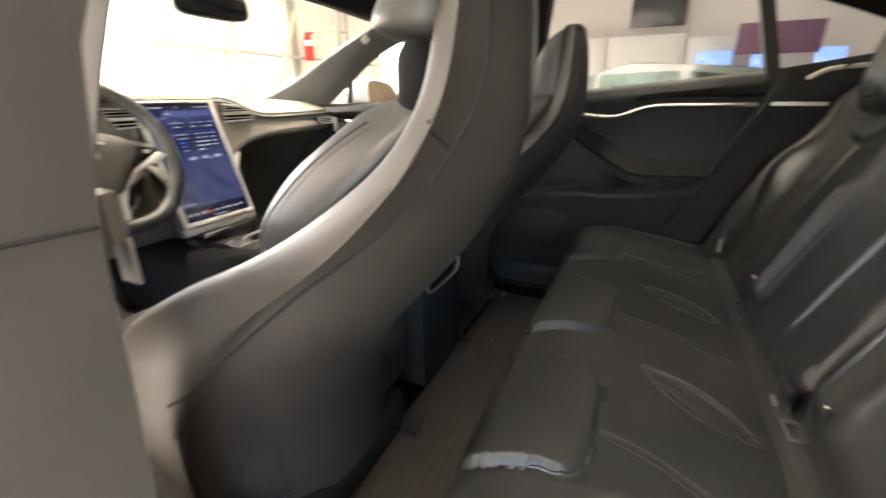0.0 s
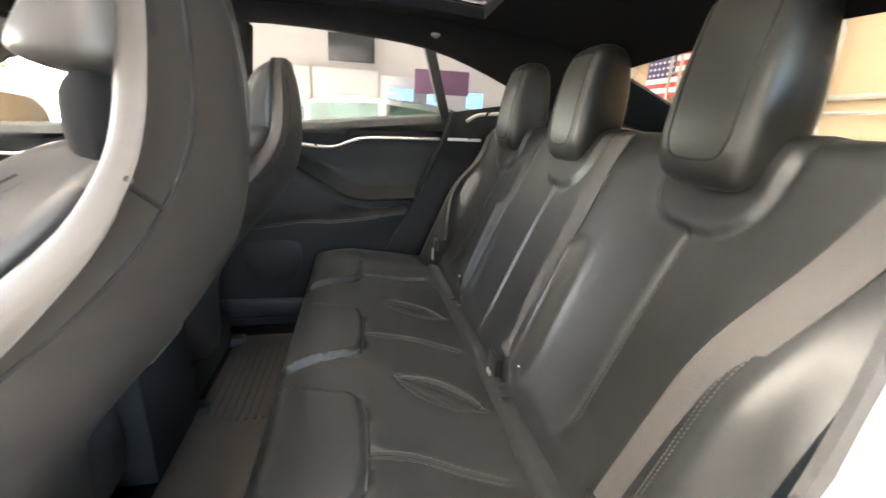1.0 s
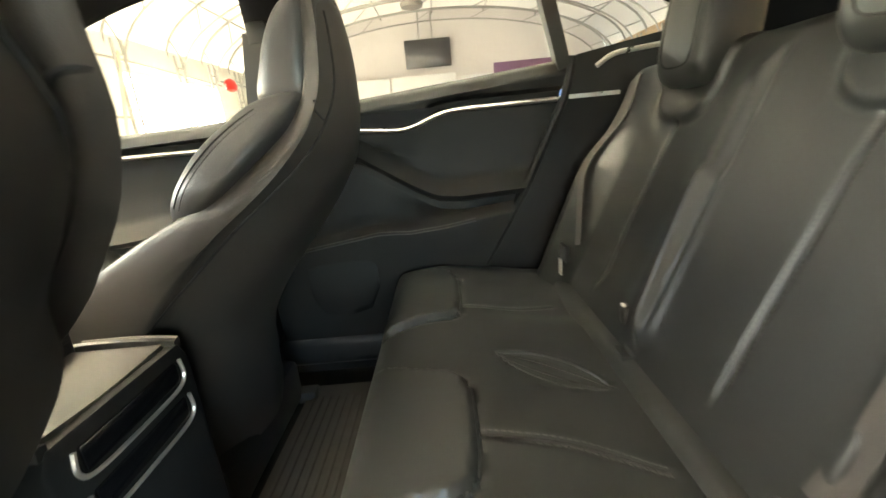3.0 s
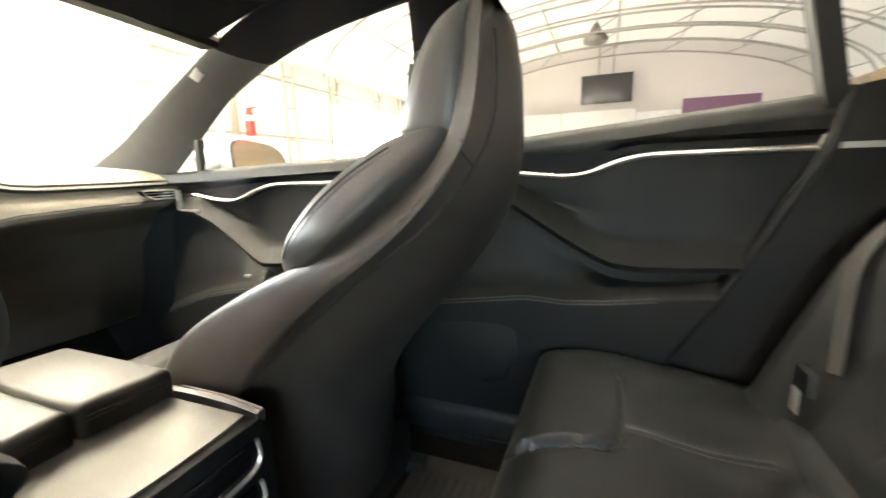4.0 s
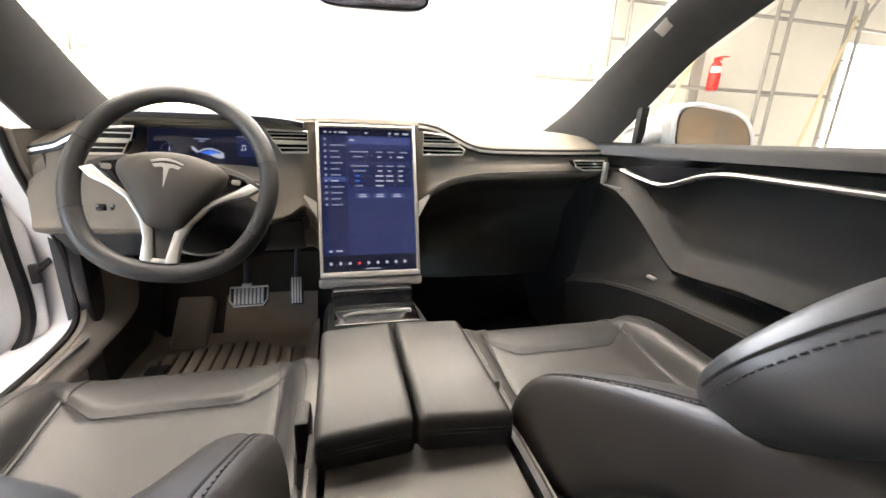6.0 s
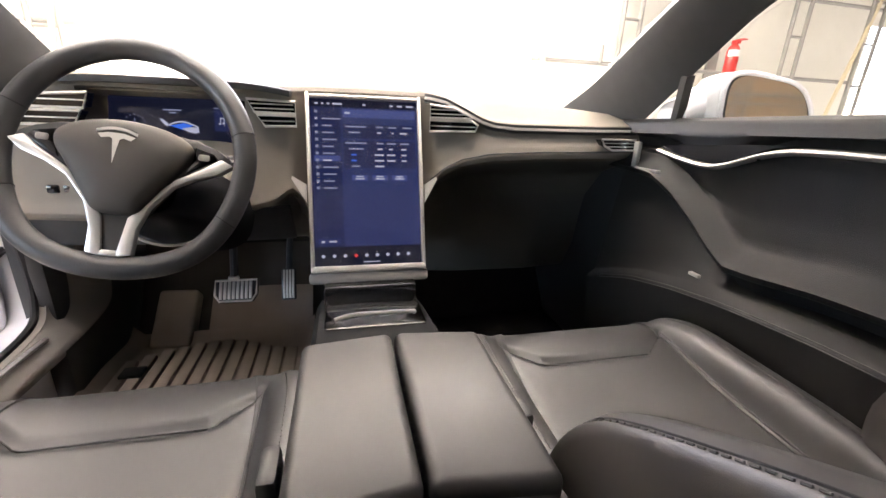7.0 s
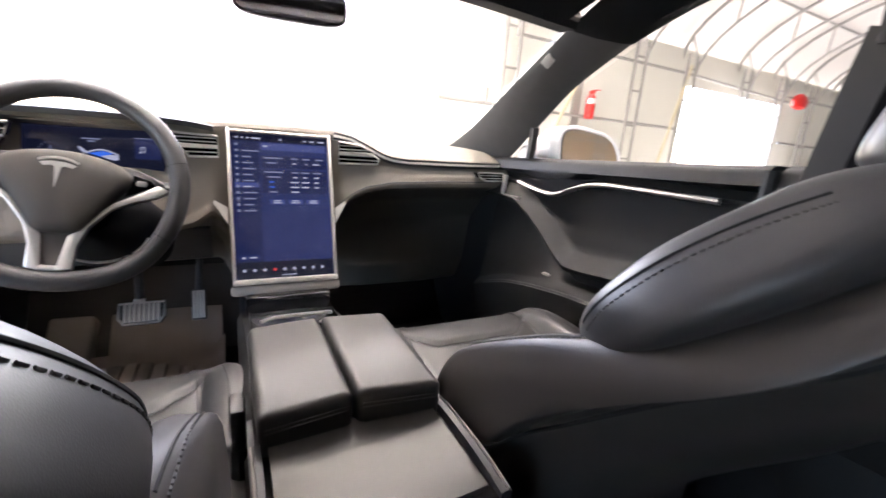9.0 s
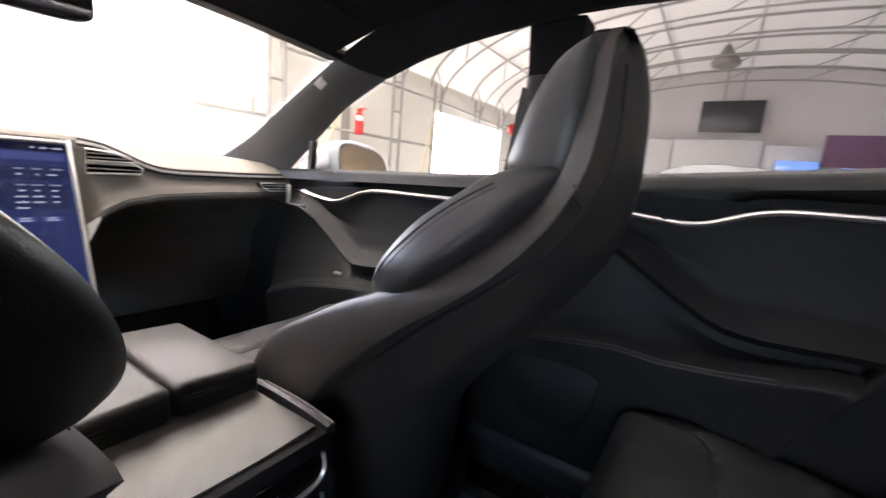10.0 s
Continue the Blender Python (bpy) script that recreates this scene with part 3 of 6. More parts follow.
hg.visible_shadow = False
tagged(hg, "clear sloping rear hatch glass", "rear window", kind="structure")
sh = part("trim_parcel_shelf", sheet(lambda u, v: (-0.68 + 1.36 * v, -0.46 - 1.0 * u, 1.068 - 0.01 * u), 6, 6, 0.02, (0, 0, -1)), CARPET, None)
tagged(sh, "black parcel shelf behind the rear seat", "parcel shelf", kind="structure")
bk = part("wall_tail", rbox((0, -1.48, 0.75), (1.5, 0.05, 0.62), 0.01), PLASTIC, None)
tagged(bk, "black tailgate lining", "tailgate", kind="structure")

# B and C pillars, side bars
for s in (-1, 1):
    # right trim dark, left trim pale: shade and light put into the colours
    bp = part("trim_centre_pillar", loft([[(s * (x + 0.012), y - w, z), (s * (x - 0.005), y, z), (s * (x + 0.012), y + w, z), (s * (x + 0.07 + 0.14 * (z < 1.0)), y + w, z), (s * (x + 0.075 + 0.14 * (z < 1.0)), y - w, z)] for x, y, w, z in
        ((0.72, 0.56, 0.10, FLOOR), (0.72, 0.55, 0.085, 0.6), (0.695, 0.53, 0.07, 0.95), (0.68, 0.50, 0.055, 1.08), (0.63, 0.475, 0.05, 1.22), (0.585, 0.46, 0.055, 1.335))]), SUEDE if s > 0 else LIT_PILLAR, None, angle=60)
    tagged(bp, "centre pillar trim, darkened for shade" if s > 0 else "centre pillar trim with a seam, paler to stand in for light", "pillar trim", kind="structure")
    if s < 0:
        continue
    cb = part("trim_rear_bar", sweep([(s * glass_x(1.09), -0.225, 1.09), (s * glass_x(1.2), -0.185, 1.2), (s * (glass_x(1.31) - 0.0), -0.145, 1.31)], [(-0.016, -0.018), (-0.018, 0.02), (0.018, 0.02), (0.016, -0.018)], (s, 0, 0.3)), PLASTIC, None)
    tagged(cb, "black bar between the rear side windows", "window bar", kind="structure")
    qb = part("trim_quarter_bar", sweep([(s * 0.695, 1.275, 1.0), (s * 0.675, 1.245, 1.10)], [(-0.008, -0.01), (-0.008, 0.012), (0.008, 0.012), (0.008, -0.01)], (s, 0, 0.3)), PLASTIC, None)
    tagged(qb, "black bar beside the small front quarter window", "window bar", kind="structure")


def side_glass(name, outline, s, label):
    pts = [(s * (glass_x(z) + 0.012), y, z) for y, z in outline]
    o = len(pts)
    g = part(name, (pts + [(p[0] + s * 0.005, p[1], p[2]) for p in pts], [tuple(range(o)), tuple(range(2 * o - 1, o - 1, -1))] + [(k, (k + 1) % o, (k + 1) % o + o, k + o) for k in range(o)]), GLASS, None, smooth=False)
    g.visible_shadow = False
    return tagged(g, label, "side window", kind="structure")


side_glass("window_front_right", [(1.27, 1.0), (0.55, 1.03), (0.52, 1.33), (0.75, 1.30), (0.88, 1.26), (1.1, 1.18), (1.25, 1.10)], 1, "clear closed front side window")
side_glass("window_rear_right", [(0.47, 1.03), (-0.24, 1.09), (-0.14, 1.32), (0.46, 1.345)], 1, "clear closed rear side window")
for s in (-1, 1):
    side_glass("window_quarter", [(1.40, 0.995), (1.275, 1.0), (1.245, 1.10)], s, "small triangular front quarter window")
    side_glass("window_rear_quarter", [(-0.23, 1.09), (-0.60, 1.14), (-0.40, 1.23), (-0.17, 1.31)], s, "small rear quarter window")


# ---- right doors: a shaped inner panel, trim strips, pockets ----
def door_panel(name, y0, y1, trim, ledge, shelf, s, parent, low=0.30, skew=None, mat=None):
    def cut(y, v):
        zt, zl, zs, zb = lerp_table(y, trim), lerp_table(y, ledge), lerp_table(y, shelf), belt_z(y)
        prof = [(zb + 0.004, 0.725), (zb + 0.004, 0.69), (zb - 0.004, 0.672), (zb - 0.03, 0.660), (zt + 0.030, 0.668), (zt + 0.022, 0.700), (zt + 0.004, 0.705), (zt - 0.002, 0.676), (zt - 0.03, 0.682), ((zt + zl) / 2, 0.690), (zl + 0.05, 0.682), (zl + 0.02, 0.660), (zl + 0.004, 0.648), (zl - 0.008, 0.655), (zl - 0.018, 0.705), (zl - 0.04, 0.705), (zs + 0.022, 0.668), (zs + 0.004, 0.648), (zs - 0.004, 0.642), (zs - 0.03, 0.645), ((zs + low) / 2, 0.660), (low, 0.672)]
        k = v * (len(prof) - 1)
        i = min(int(k), len(prof) - 2)
        f = k - i
        return prof[i][1] * (1 - f) + prof[i + 1][1] * f, prof[i][0] * (1 - f) + prof[i + 1][0] * f

    def at(u, v):
        y = base = y0 + (y1 - y0) * u
        x, z = cut(y, v)
        for _ in range(3 if skew else 0):
            y = base + lerp_table(z, skew) * u
            x, z = cut(y, v)
        return (s * x, y, z)
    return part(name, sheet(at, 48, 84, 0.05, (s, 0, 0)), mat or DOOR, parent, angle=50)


F_TRIM = [(0.45, 0.968), (0.69, 0.969), (0.93, 0.969), (0.997, 0.964), (1.05, 0.945), (1.11, 0.921), (1.18, 0.926), (1.274, 0.942), (1.45, 0.945)]
F_LEDGE = [(0.45, 0.775), (0.742, 0.762), (0.871, 0.757), (0.97, 0.745), (1.029, 0.742), (1.07, 0.765), (1.132, 0.812), (1.2, 0.855), (1.27, 0.885), (1.45, 0.895)]
F_SHELF = [(0.45, 0.70), (0.841, 0.691), (0.998, 0.679), (1.13, 0.660), (1.25, 0.635), (1.355, 0.600), (1.45, 0.56)]
R_TRIM = [(-0.5, 1.015), (-0.22, 1.015), (0.05, 1.012), (0.098, 1.007), (0.135, 0.988), (0.171, 0.972), (0.24, 0.977), (0.338, 0.987), (0.55, 0.992)]
R_LEDGE = [(-0.5, 0.80), (-0.1, 0.797), (0.055, 0.790), (0.107, 0.796), (0.14, 0.809), (0.19, 0.838), (0.25, 0.876), (0.31, 0.915), (0.45, 0.935), (0.6, 0.935)]
R_SHELF = [(-0.5, 0.76), (-0.06, 0.745), (0.1, 0.72), (0.2, 0.712), (0.274, 0.717), (0.498, 0.685), (0.6, 0.67)]
door1 = thing("door_1", "closed front passenger door with black leatherette panel and satin trim", "car door", kind="structure")
pf = door_panel("inner_panel", 1.44, 0.62, F_TRIM, F_LEDGE, F_SHELF, 1, door1)
door2 = thing("door_2", "closed rear passenger door with black leatherette panel and satin trim", "car door", kind="structure")
SKEW = [(0.3, 0.20), (0.636, 0.0), (0.792, -0.093), (1.017, -0.202), (1.066, -0.214), (1.2, -0.24)]
pr = door_panel("inner_panel", 0.60, -0.018, R_TRIM, R_LEDGE, R_SHELF, 1, door2, skew=SKEW)
for s in (1, -1):
    q = thing("trim_quarter_panel", "black side lining beside the rear seat", "side lining", kind="structure")
    def at(u, v):
        z = 0.30 + (belt_z(-0.4) + 0.02 - 0.30) * v
        y = (-0.027 + lerp_table(z, SKEW) if s > 0 else -0.33) - 0.55 * u
        x = 0.69 - 0.03 * smooth(0.9, 1.05, z) + 0.0 * u
        return (s * x, y, min(z, belt_z(y) + 0.004))
    part("lining", sheet(at, 14, 30, 0.05, (s, 0, 0)), DOOR, q)
    if s < 0:
        part("door_jamb", loft([[(-0.685, y - 0.09, z), (-0.72, y - 0.04, z), (-0.80, y, z), (-0.84, y - 0.10, z)] for y, z in ((0.04, 0.40), (-0.02, 0.55), (-0.12, 0.72), (-0.165, 0.85), (-0.185, 0.97), (-0.19, 1.005), (-0.205, 1.02))]), WHITE_PAINT, q, "white painted door jamb", angle=60)
        part("jamb_seal", tube(spl([(-0.70, 0.0, 0.42), (-0.70, -0.06, 0.57), (-0.70, -0.185, 0.72), (-0.70, -0.235, 0.85), (-0.70, -0.255, 0.97), (-0.70, -0.26, 1.01)], 24), 0.014, 8, (1, 0, 0)), PILLAR, q, "grey cloth door seal")
        part("jamb_lip", tube(spl([(-0.726, 0.015, 0.42), (-0.726, -0.045, 0.57), (-0.726, -0.165, 0.72), (-0.726, -0.21, 0.85), (-0.726, -0.23, 0.97), (-0.726, -0.235, 1.01)], 24), 0.006, 8, (1, 0, 0)), SEAL, q, "black rubber lip")
        continue
    strip = [(s * 0.662, y, 1.017) for y in (-0.235, -0.28, -0.33, -0.36)]
    part("trim_strip", sweep(strip, [(-0.005, -0.006), (0.005, -0.006), (0.005, 0.006), (-0.005, 0.006)], (s * -1, 0, 0)), CHROME, q, "satin chrome strip")
    part("reading_light", tube(spl([(s * 0.655, -0.30, 1.082), (s * 0.65, -0.34, 1.105), (s * 0.648, -0.40, 1.112), (s * 0.648, -0.46, 1.118)], 12), 0.006, 8), CHROME, q, "satin chrome grip strip")


def trim_strip(table, y0, y1, s, parent, x=0.660, w=0.0062, n=40):
    pts = [(s * x, y0 + (y1 - y0) * k / n, lerp_table(y0 + (y1 - y0) * k / n, table)) for k in range(n + 1)]
    zs = np.convolve([p[2] for p in pts], np.ones(5) / 5, mode="same")
    zs[:2], zs[-2:] = [p[2] for p in pts[:2]], [p[2] for p in pts[-2:]]
    pts = [(p[0], p[1], z) for p, z in zip(pts, zs)]
    return part("trim_strip", sweep(pts, [(-w, -0.006), (-w * 0.6, 0.004), (0, 0.007), (w * 0.6, 0.004), (w, -0.006)], (-s, 0, 0)), CHROME, parent, "satin chrome strip")


trim_strip(F_TRIM, 1.27, 0.682, 1, door1)
trim_strip(R_TRIM, 0.50, -0.205, 1, door2)
part("pull_bracket", join(rbox((0.655, 1.335, 0.925), (0.012, 0.016, 0.06), 0.003), rbox((0.655, 1.29, 0.893), (0.012, 0.08, 0.008), 0.002)), CHROME, door1, "satin chrome bracket")
part("window_switch", rbox((0.655, 1.09, 0.704), (0.010, 0.026, 0.007), 0.002), STEEL, door1, "chrome window switch")
part("window_switch", rbox((0.655, 0.222, 0.712), (0.010, 0.024, 0.007), 0.002), STEEL, door2, "chrome window switch")
for tbl, pn, a, b, dr in ((F_SHELF, pf, 1.38, 0.66, door1), (R_SHELF, pr, 0.55, 0.02, door2)):
    for off in (0.0, -0.007):
        seam(pn, [(0.6, a + (b - a) * k / 12, lerp_table(a + (b - a) * k / 12, tbl) + off + 0.001) for k in range(13)], (1, 0, 0), dr, "stitch_line", 0.0012, 60, STITCH)
pk = part("door_pocket", loft([[(0.655 - 0.012 * math.sin(math.pi * k / 10), 0.30 + 0.19 * a, z0 + (z1 - z0) * k / 10) for k in range(11)] + [(0.69, 0.30 + 0.19 * a, z1), (0.69, 0.30 + 0.19 * a, z0)] for a, z0, z1 in ((0.0, 0.56, 0.64), (0.15, 0.50, 0.675), (0.5, 0.48, 0.69), (0.85, 0.49, 0.685), (1.0, 0.54, 0.66))]), DOOR, door2, "black speaker grille bulge", angle=60)
for a, b in (((0.655, -0.232, 1.07), (0.648, -0.02, 0.62)),):
    pts = [(0.664 - 0.0 * k, -0.022 + lerp_table(z, SKEW), z) for k, z in enumerate(np.linspace(1.11, 0.56, 24))]
    part("edge_seal", tube(pts, 0.011, 8, (1, 0, 0)), SEAL, door2, "black rubber door seal")
def pull_recess(low, top, y0, y1, parent):
    ys = np.linspace(y0, y1, 18)
    ring = [(y, lerp_table(y, low) + 0.007) for y in ys] + [(y, lerp_table(y, top)) for y in reversed(ys)]
    o = len(ring)
    v = [(0.660, y, z) for y, z in ring] + [(0.70, y, z) for y, z in ring]
    f = [tuple(range(o)), tuple(range(2 * o - 1, o - 1, -1))] + [(k, (k + 1) % o, (k + 1) % o + o, k + o) for k in range(o)]
    # flat matte black plate stands in for the shade inside the recess
    return part("pull_recess", (v, f), MATTE_BLACK, parent, "black plate standing in for shade in the door pull recess", smooth=False)


pull_recess(F_TRIM, [(0.98, 0.974), (1.03, 0.972), (1.12, 0.965), (1.21, 0.957), (1.26, 0.952)], 0.985, 1.255, door1)
pull_recess(R_TRIM, [(0.06, 1.021), (0.12, 1.022), (0.22, 1.022), (0.36, 1.018), (0.5, 1.005)], 0.075, 0.48, door2)
pts = [(0.664, 0.612, z) for z in np.linspace(1.03, 0.56, 10)]
part("edge_seal", tube(pts, 0.012, 8, (1, 0, 0)), SEAL, door1, "black rubber door seal")
part("edge_filler", rbox((0.715, 0.61, 0.67), (0.02, 0.09, 0.72), 0.004), PLASTIC, door2, "black door edge trim")
for dr, y0, y1 in ((door1, 0.62, 1.6), (door2, -0.3, 0.62)):
    part("outer_skin", rbox((0.83, (y0 + y1) / 2, 0.66), (0.12, y1 - y0 - 0.01, 0.66), 0.03, 3), WHITE_PAINT, dr, "white painted outer door skin")
em = thing("wing_mirror", "white door mirror with a chrome edged glass", "door mirror")
GLASS_LINE = [(0.757, 1.05), (0.762, 1.095), (0.80, 1.111), (0.87, 1.106), (0.935, 1.096), (0.977, 1.072), (1.004, 1.03), (0.99, 1.004), (0.88, 1.0), (0.775, 1.002)]
ml = spl(GLASS_LINE, 44, True)
mcx, mcz = 0.88, 1.053
ring = lambda k, y: [(mcx + (x - mcx) * k, y - 0.04 * (x - mcx), mcz + (z - mcz) * k) for x, z in ml]
part("housing", loft([ring(1.0, 1.222), ring(1.05, 1.23), ring(1.06, 1.26), ring(0.98, 1.30), ring(0.75, 1.34), ring(0.4, 1.36)]), WHITE_PAINT, em, angle=60)
part("mirror_glass", loft([ring(0.9, 1.2175), ring(0.9, 1.2215)]), MIRROR, em, "mirror glass", smooth=False)
part("bezel", loft([ring(0.99, 1.2195), ring(0.99, 1.2225)]), PLASTIC, em, "black bezel round the glass", smooth=False)
part("rim", tube(ring(1.0, 1.219), 0.0055, 8, (0, 1, 0), True), WHITE_PAINT, em, "white painted mirror rim")
part("arm", loft([[(x, 1.30 + 0.045 * math.cos(a), z + h * math.sin(a)) for a in np.linspace(0, 2 * math.pi, 17)[:-1]] for x, z, h in ((0.70, 1.02, 0.03), (0.74, 1.035, 0.045), (0.80, 1.045, 0.05))]), WHITE_PAINT, em, angle=60)

# ---- left side: open door frames ----
lf = thing("trim_left_sill", "white painted body sill and door jamb with black seal", "door sill", kind="structure")
part("sill", rbox((-0.84, 0.5, 0.36), (0.18, 2.6, 0.16), 0.03, 3), WHITE_PAINT, lf)
part("sill_cover", rbox((-0.74, 0.95, 0.44), (0.10, 1.0, 0.03), 0.012, 3), GREY_PLASTIC, lf, "grey plastic sill cover")
JAMB = [(1.37, 1.0), (1.385, 0.93), (1.41, 0.865), (1.441, 0.794), (1.471, 0.713), (1.48, 0.633), (1.473, 0.555), (1.444, 0.508), (1.335, 0.488), (1.149, 0.482), (0.9, 0.48), (0.62, 0.48)]


def jamb_strip(name, a, b, mat, label, y_in=0.0, z_in=0.0, bulge=0.0):
    """A strip of body side that follows the door opening, from a to b across the car."""
    line = spl(JAMB, 60)
    part(name, sheet(lambda u, v: (a + (b - a) * v, line[int(u * 59)][0] + y_in * v, line[int(u * 59)][1] - z_in * v + bulge * math.sin(math.pi * v)), 59, 8, 0.012, (0, 0.7, -0.7)), mat, lf, label, angle=60)


jamb_strip("jamb", -0.744, -0.90, WHITE_PAINT, "white painted hinge pillar and sill", 0.10, 0.035)
part("jamb_seal", tube([(-0.741, y - 0.004, z + 0.004) for y, z in spl(JAMB, 60)], 0.008, 8, (1, 0, 0)), SEAL, lf, "black rubber door seal")
jamb_strip("seal_lip", -0.722, -0.735, GREY_PLASTIC, "grey inner lip of the door seal", 0.0, -0.003)
jamb_strip("kick_panel", -0.72, -0.675, GREY_PLASTIC, "grey plastic kick panel and sill cover", 0.17, 0.02, 0.008)
part("sill_plate", rbox((-0.700, 1.10, 0.494), (0.012, 0.62, 0.006), 0.002), CHROME, lf, "pale metal sill plate")
end = part("dash_end", loft([[(-0.738, y, z), (-0.738, y + 0.2, z), (-0.70, y + 0.2, z), (-0.69, y - 0.005, z)] for y, z in ((1.475, 0.715), (1.445, 0.79), (1.413, 0.865), (1.40, 0.90), (1.395, 0.955))]), DASH, lf, "leatherette dashboard end panel, paled to stand in for light", angle=60)
for y, z in ((1.555, 0.775), (1.54, 0.50)):
    part("hinge", join(rbox((-0.85, y, z), (0.10, 0.03, 0.035), 0.006), rbox((-0.885, y - 0.02, z), (0.03, 0.03, 0.06), 0.006), rod((-0.885, y - 0.02, z - 0.045), (-0.885, y - 0.02, z + 0.045), 0.009)), WHITE_PAINT, lf, "white painted door hinge")
ld = thing("door_3", "open white driver door seen from its inner edge", "car door", kind="structure")
DM = Matrix(((-0.883, 0, -0.469, -0.80), (-0.469, 0, 0.883, 1.50), (0, 1, 0, 0), (0, 0, 0, 1)))
door_line = [(0.02, 0.99), (0.018, 0.80), (0.018, 0.60), (0.022, 0.50), (0.04, 0.43), (0.09, 0.37), (0.2, 0.33), (0.6, 0.31), (1.0, 0.31), (1.08, 0.40), (1.10, 0.6), (1.10, 0.99)]
part("frame_shell", moved(prism(door_line, 0.11, Matrix.Identity(4), 0.012), DM), WHITE_PAINT, ld, angle=50)
part("edge_seal", moved(tube(spl([(0.062, 0.98, -0.006), (0.060, 0.80, -0.006), (0.056, 0.70, -0.006), (0.052, 0.59, -0.006), (0.058, 0.52, -0.006), (0.085, 0.46, -0.006), (0.14, 0.42, -0.006), (0.4, 0.39, -0.006), (1.0, 0.38, -0.006)], 50), 0.014, 10, (0, 0, 1)), DM), SEAL, ld, "black rubber door seal")
part("lower_seal", moved(tube(spl([(0.0, 0.435, -0.004), (0.05, 0.41, -0.004), (0.13, 0.378, -0.004), (0.3, 0.345, -0.004), (1.0, 0.335, -0.004)], 30), 0.012, 8, (0, 0, 1)), DM), SEAL, ld, "black rubber lower door seal")
lin = [(0.115, 0.985), (0.105, 0.70), (0.10, 0.57), (0.115, 0.50), (0.16, 0.46), (0.5, 0.43), (1.02, 0.43), (1.05, 0.985)]
part("inner_panel", moved(prism(lin, 0.05, Matrix.Translation((0, 0, -0.04)), 0.012), DM), DOOR, ld, "black leatherette lining", angle=50)
part("armrest", moved(rbox((0.5, 0.74, -0.06), (0.5, 0.06, 0.07), 0.02, 3), DM), DOOR, ld)
part("mirror_base", moved(join(rbox((0.03, 0.945, -0.02), (0.16, 0.05, 0.05), 0.012, 3), rbox((0.03, 0.88, 0.0), (0.11, 0.085, 0.04), 0.015, 3)), DM), PLASTIC, ld, "black plastic corner trim")
part("check_strap", moved(join(rod((0.022, 0.65, -0.01), (-0.035, 0.69, 0.02), 0.008), rbox((0.024, 0.645, -0.004), (0.02, 0.05, 0.02), 0.004)), DM), PLASTIC, ld, "black door check strap")


# ---- outer body ----
body = thing("car_body", "white painted sedan body round the cabin", "car body")
part("bonnet", sheet(lambda u, v: ((-1 + 2 * v) * lerp_table(u, [(0, 0.70), (0.35, 0.72), (0.75, 0.68), (1, 0.55)]), 1.96 + 0.96 * u, lerp_table(u, [(0, 0.955), (0.3, 0.935), (0.7, 0.86), (0.92, 0.74), (1, 0.66)]) + 0.03 * (1 - (2 * v - 1) ** 2)), 24, 20, 0.015, (0, 0, -1)), WHITE_PAINT, body, angle=60)


def flank(name, y0, y1, top, s, label):
    """A side panel of the body: a shoulder that rolls over into the flank."""
    def at(u, v):
        y = y0 + (y1 - y0) * u
        k = 1 - 0.16 * smooth(2.3, 2.95, y) - 0.10 * smooth(-1.1, -1.65, y)
        x, z = lerp_table(v, [(0, 0.70), (0.2, 0.84), (0.35, 0.915), (0.6, 0.955), (0.8, 0.945), (1, 0.91)]), lerp_table(v, [(0, 0.0), (0.2, -0.015), (0.35, -0.07), (0.6, -0.33), (0.8, -0.5), (1, -0.68)])
        return (s * x * k, y, max(0.24, lerp_table(y, top) + z))
    return part(name, sheet(at, 30, 24, 0.015, (-s, 0, -0.3)), WHITE_PAINT, body, label, angle=60)


for s in (-1, 1):
    flank("front_wing", 1.64, 2.92, [(1.6, 0.975), (2.2, 0.94), (2.6, 0.86), (2.95, 0.70)], s, "white front wing")
    flank("rear_quarter", -0.37, -1.66, [(-1.7, 0.93), (-1.2, 1.0), (-0.3, 1.03)], s, "white rear quarter panel")
    for y in (2.28, -0.72):
        w = part("wheel", sweep([(s * 0.74, y, 0.345), (s * 0.968, y, 0.345)], circle(0.345, 32)), RUBBER, body, "black tyre")
        part("rim", sweep([(s * 0.95, y, 0.345), (s * 0.972, y, 0.345)], circle(0.24, 28)), STEEL, w, "grey alloy rim")
    part("headlamp", rbox((s * 0.62, 2.86, 0.66), (0.24, 0.10, 0.10), 0.03, 3), GLOSS, body, "dark headlamp")
    part("tail_lamp", rbox((s * 0.62, -1.645, 0.86), (0.36, 0.05, 0.13), 0.03, 3), RED, body, "red tail lamp")
    part("roof_side", sheet(lambda u, v: (s * (0.41 + 0.15 * v), -0.27 + 1.07 * u, roof_z(0.41, -0.27 + 1.07 * u) + 0.048 - 0.02 * v), 16, 4, 0.008, (0, 0, -1)), WHITE_PAINT, body, angle=60)
part("front_bumper", loft([[(x * k, y, z) for x, y in ((-0.80, 2.70), (-0.74, 2.88), (-0.4, 2.97), (0, 2.99), (0.4, 2.97), (0.74, 2.88), (0.80, 2.70))] for z, k in ((0.22, 0.97), (0.4, 1.0), (0.6, 0.97), (0.67, 0.9))]), WHITE_PAINT, body, angle=60)
part("rear_bumper", loft([[(x * k, y, z) for x, y in ((-0.86, -1.45), (-0.80, -1.62), (-0.4, -1.72), (0, -1.74), (0.4, -1.72), (0.80, -1.62), (0.86, -1.45))] for z, k in ((0.24, 0.95), (0.45, 1.0), (0.75, 0.98), (0.95, 0.92))]), WHITE_PAINT, body, angle=60)
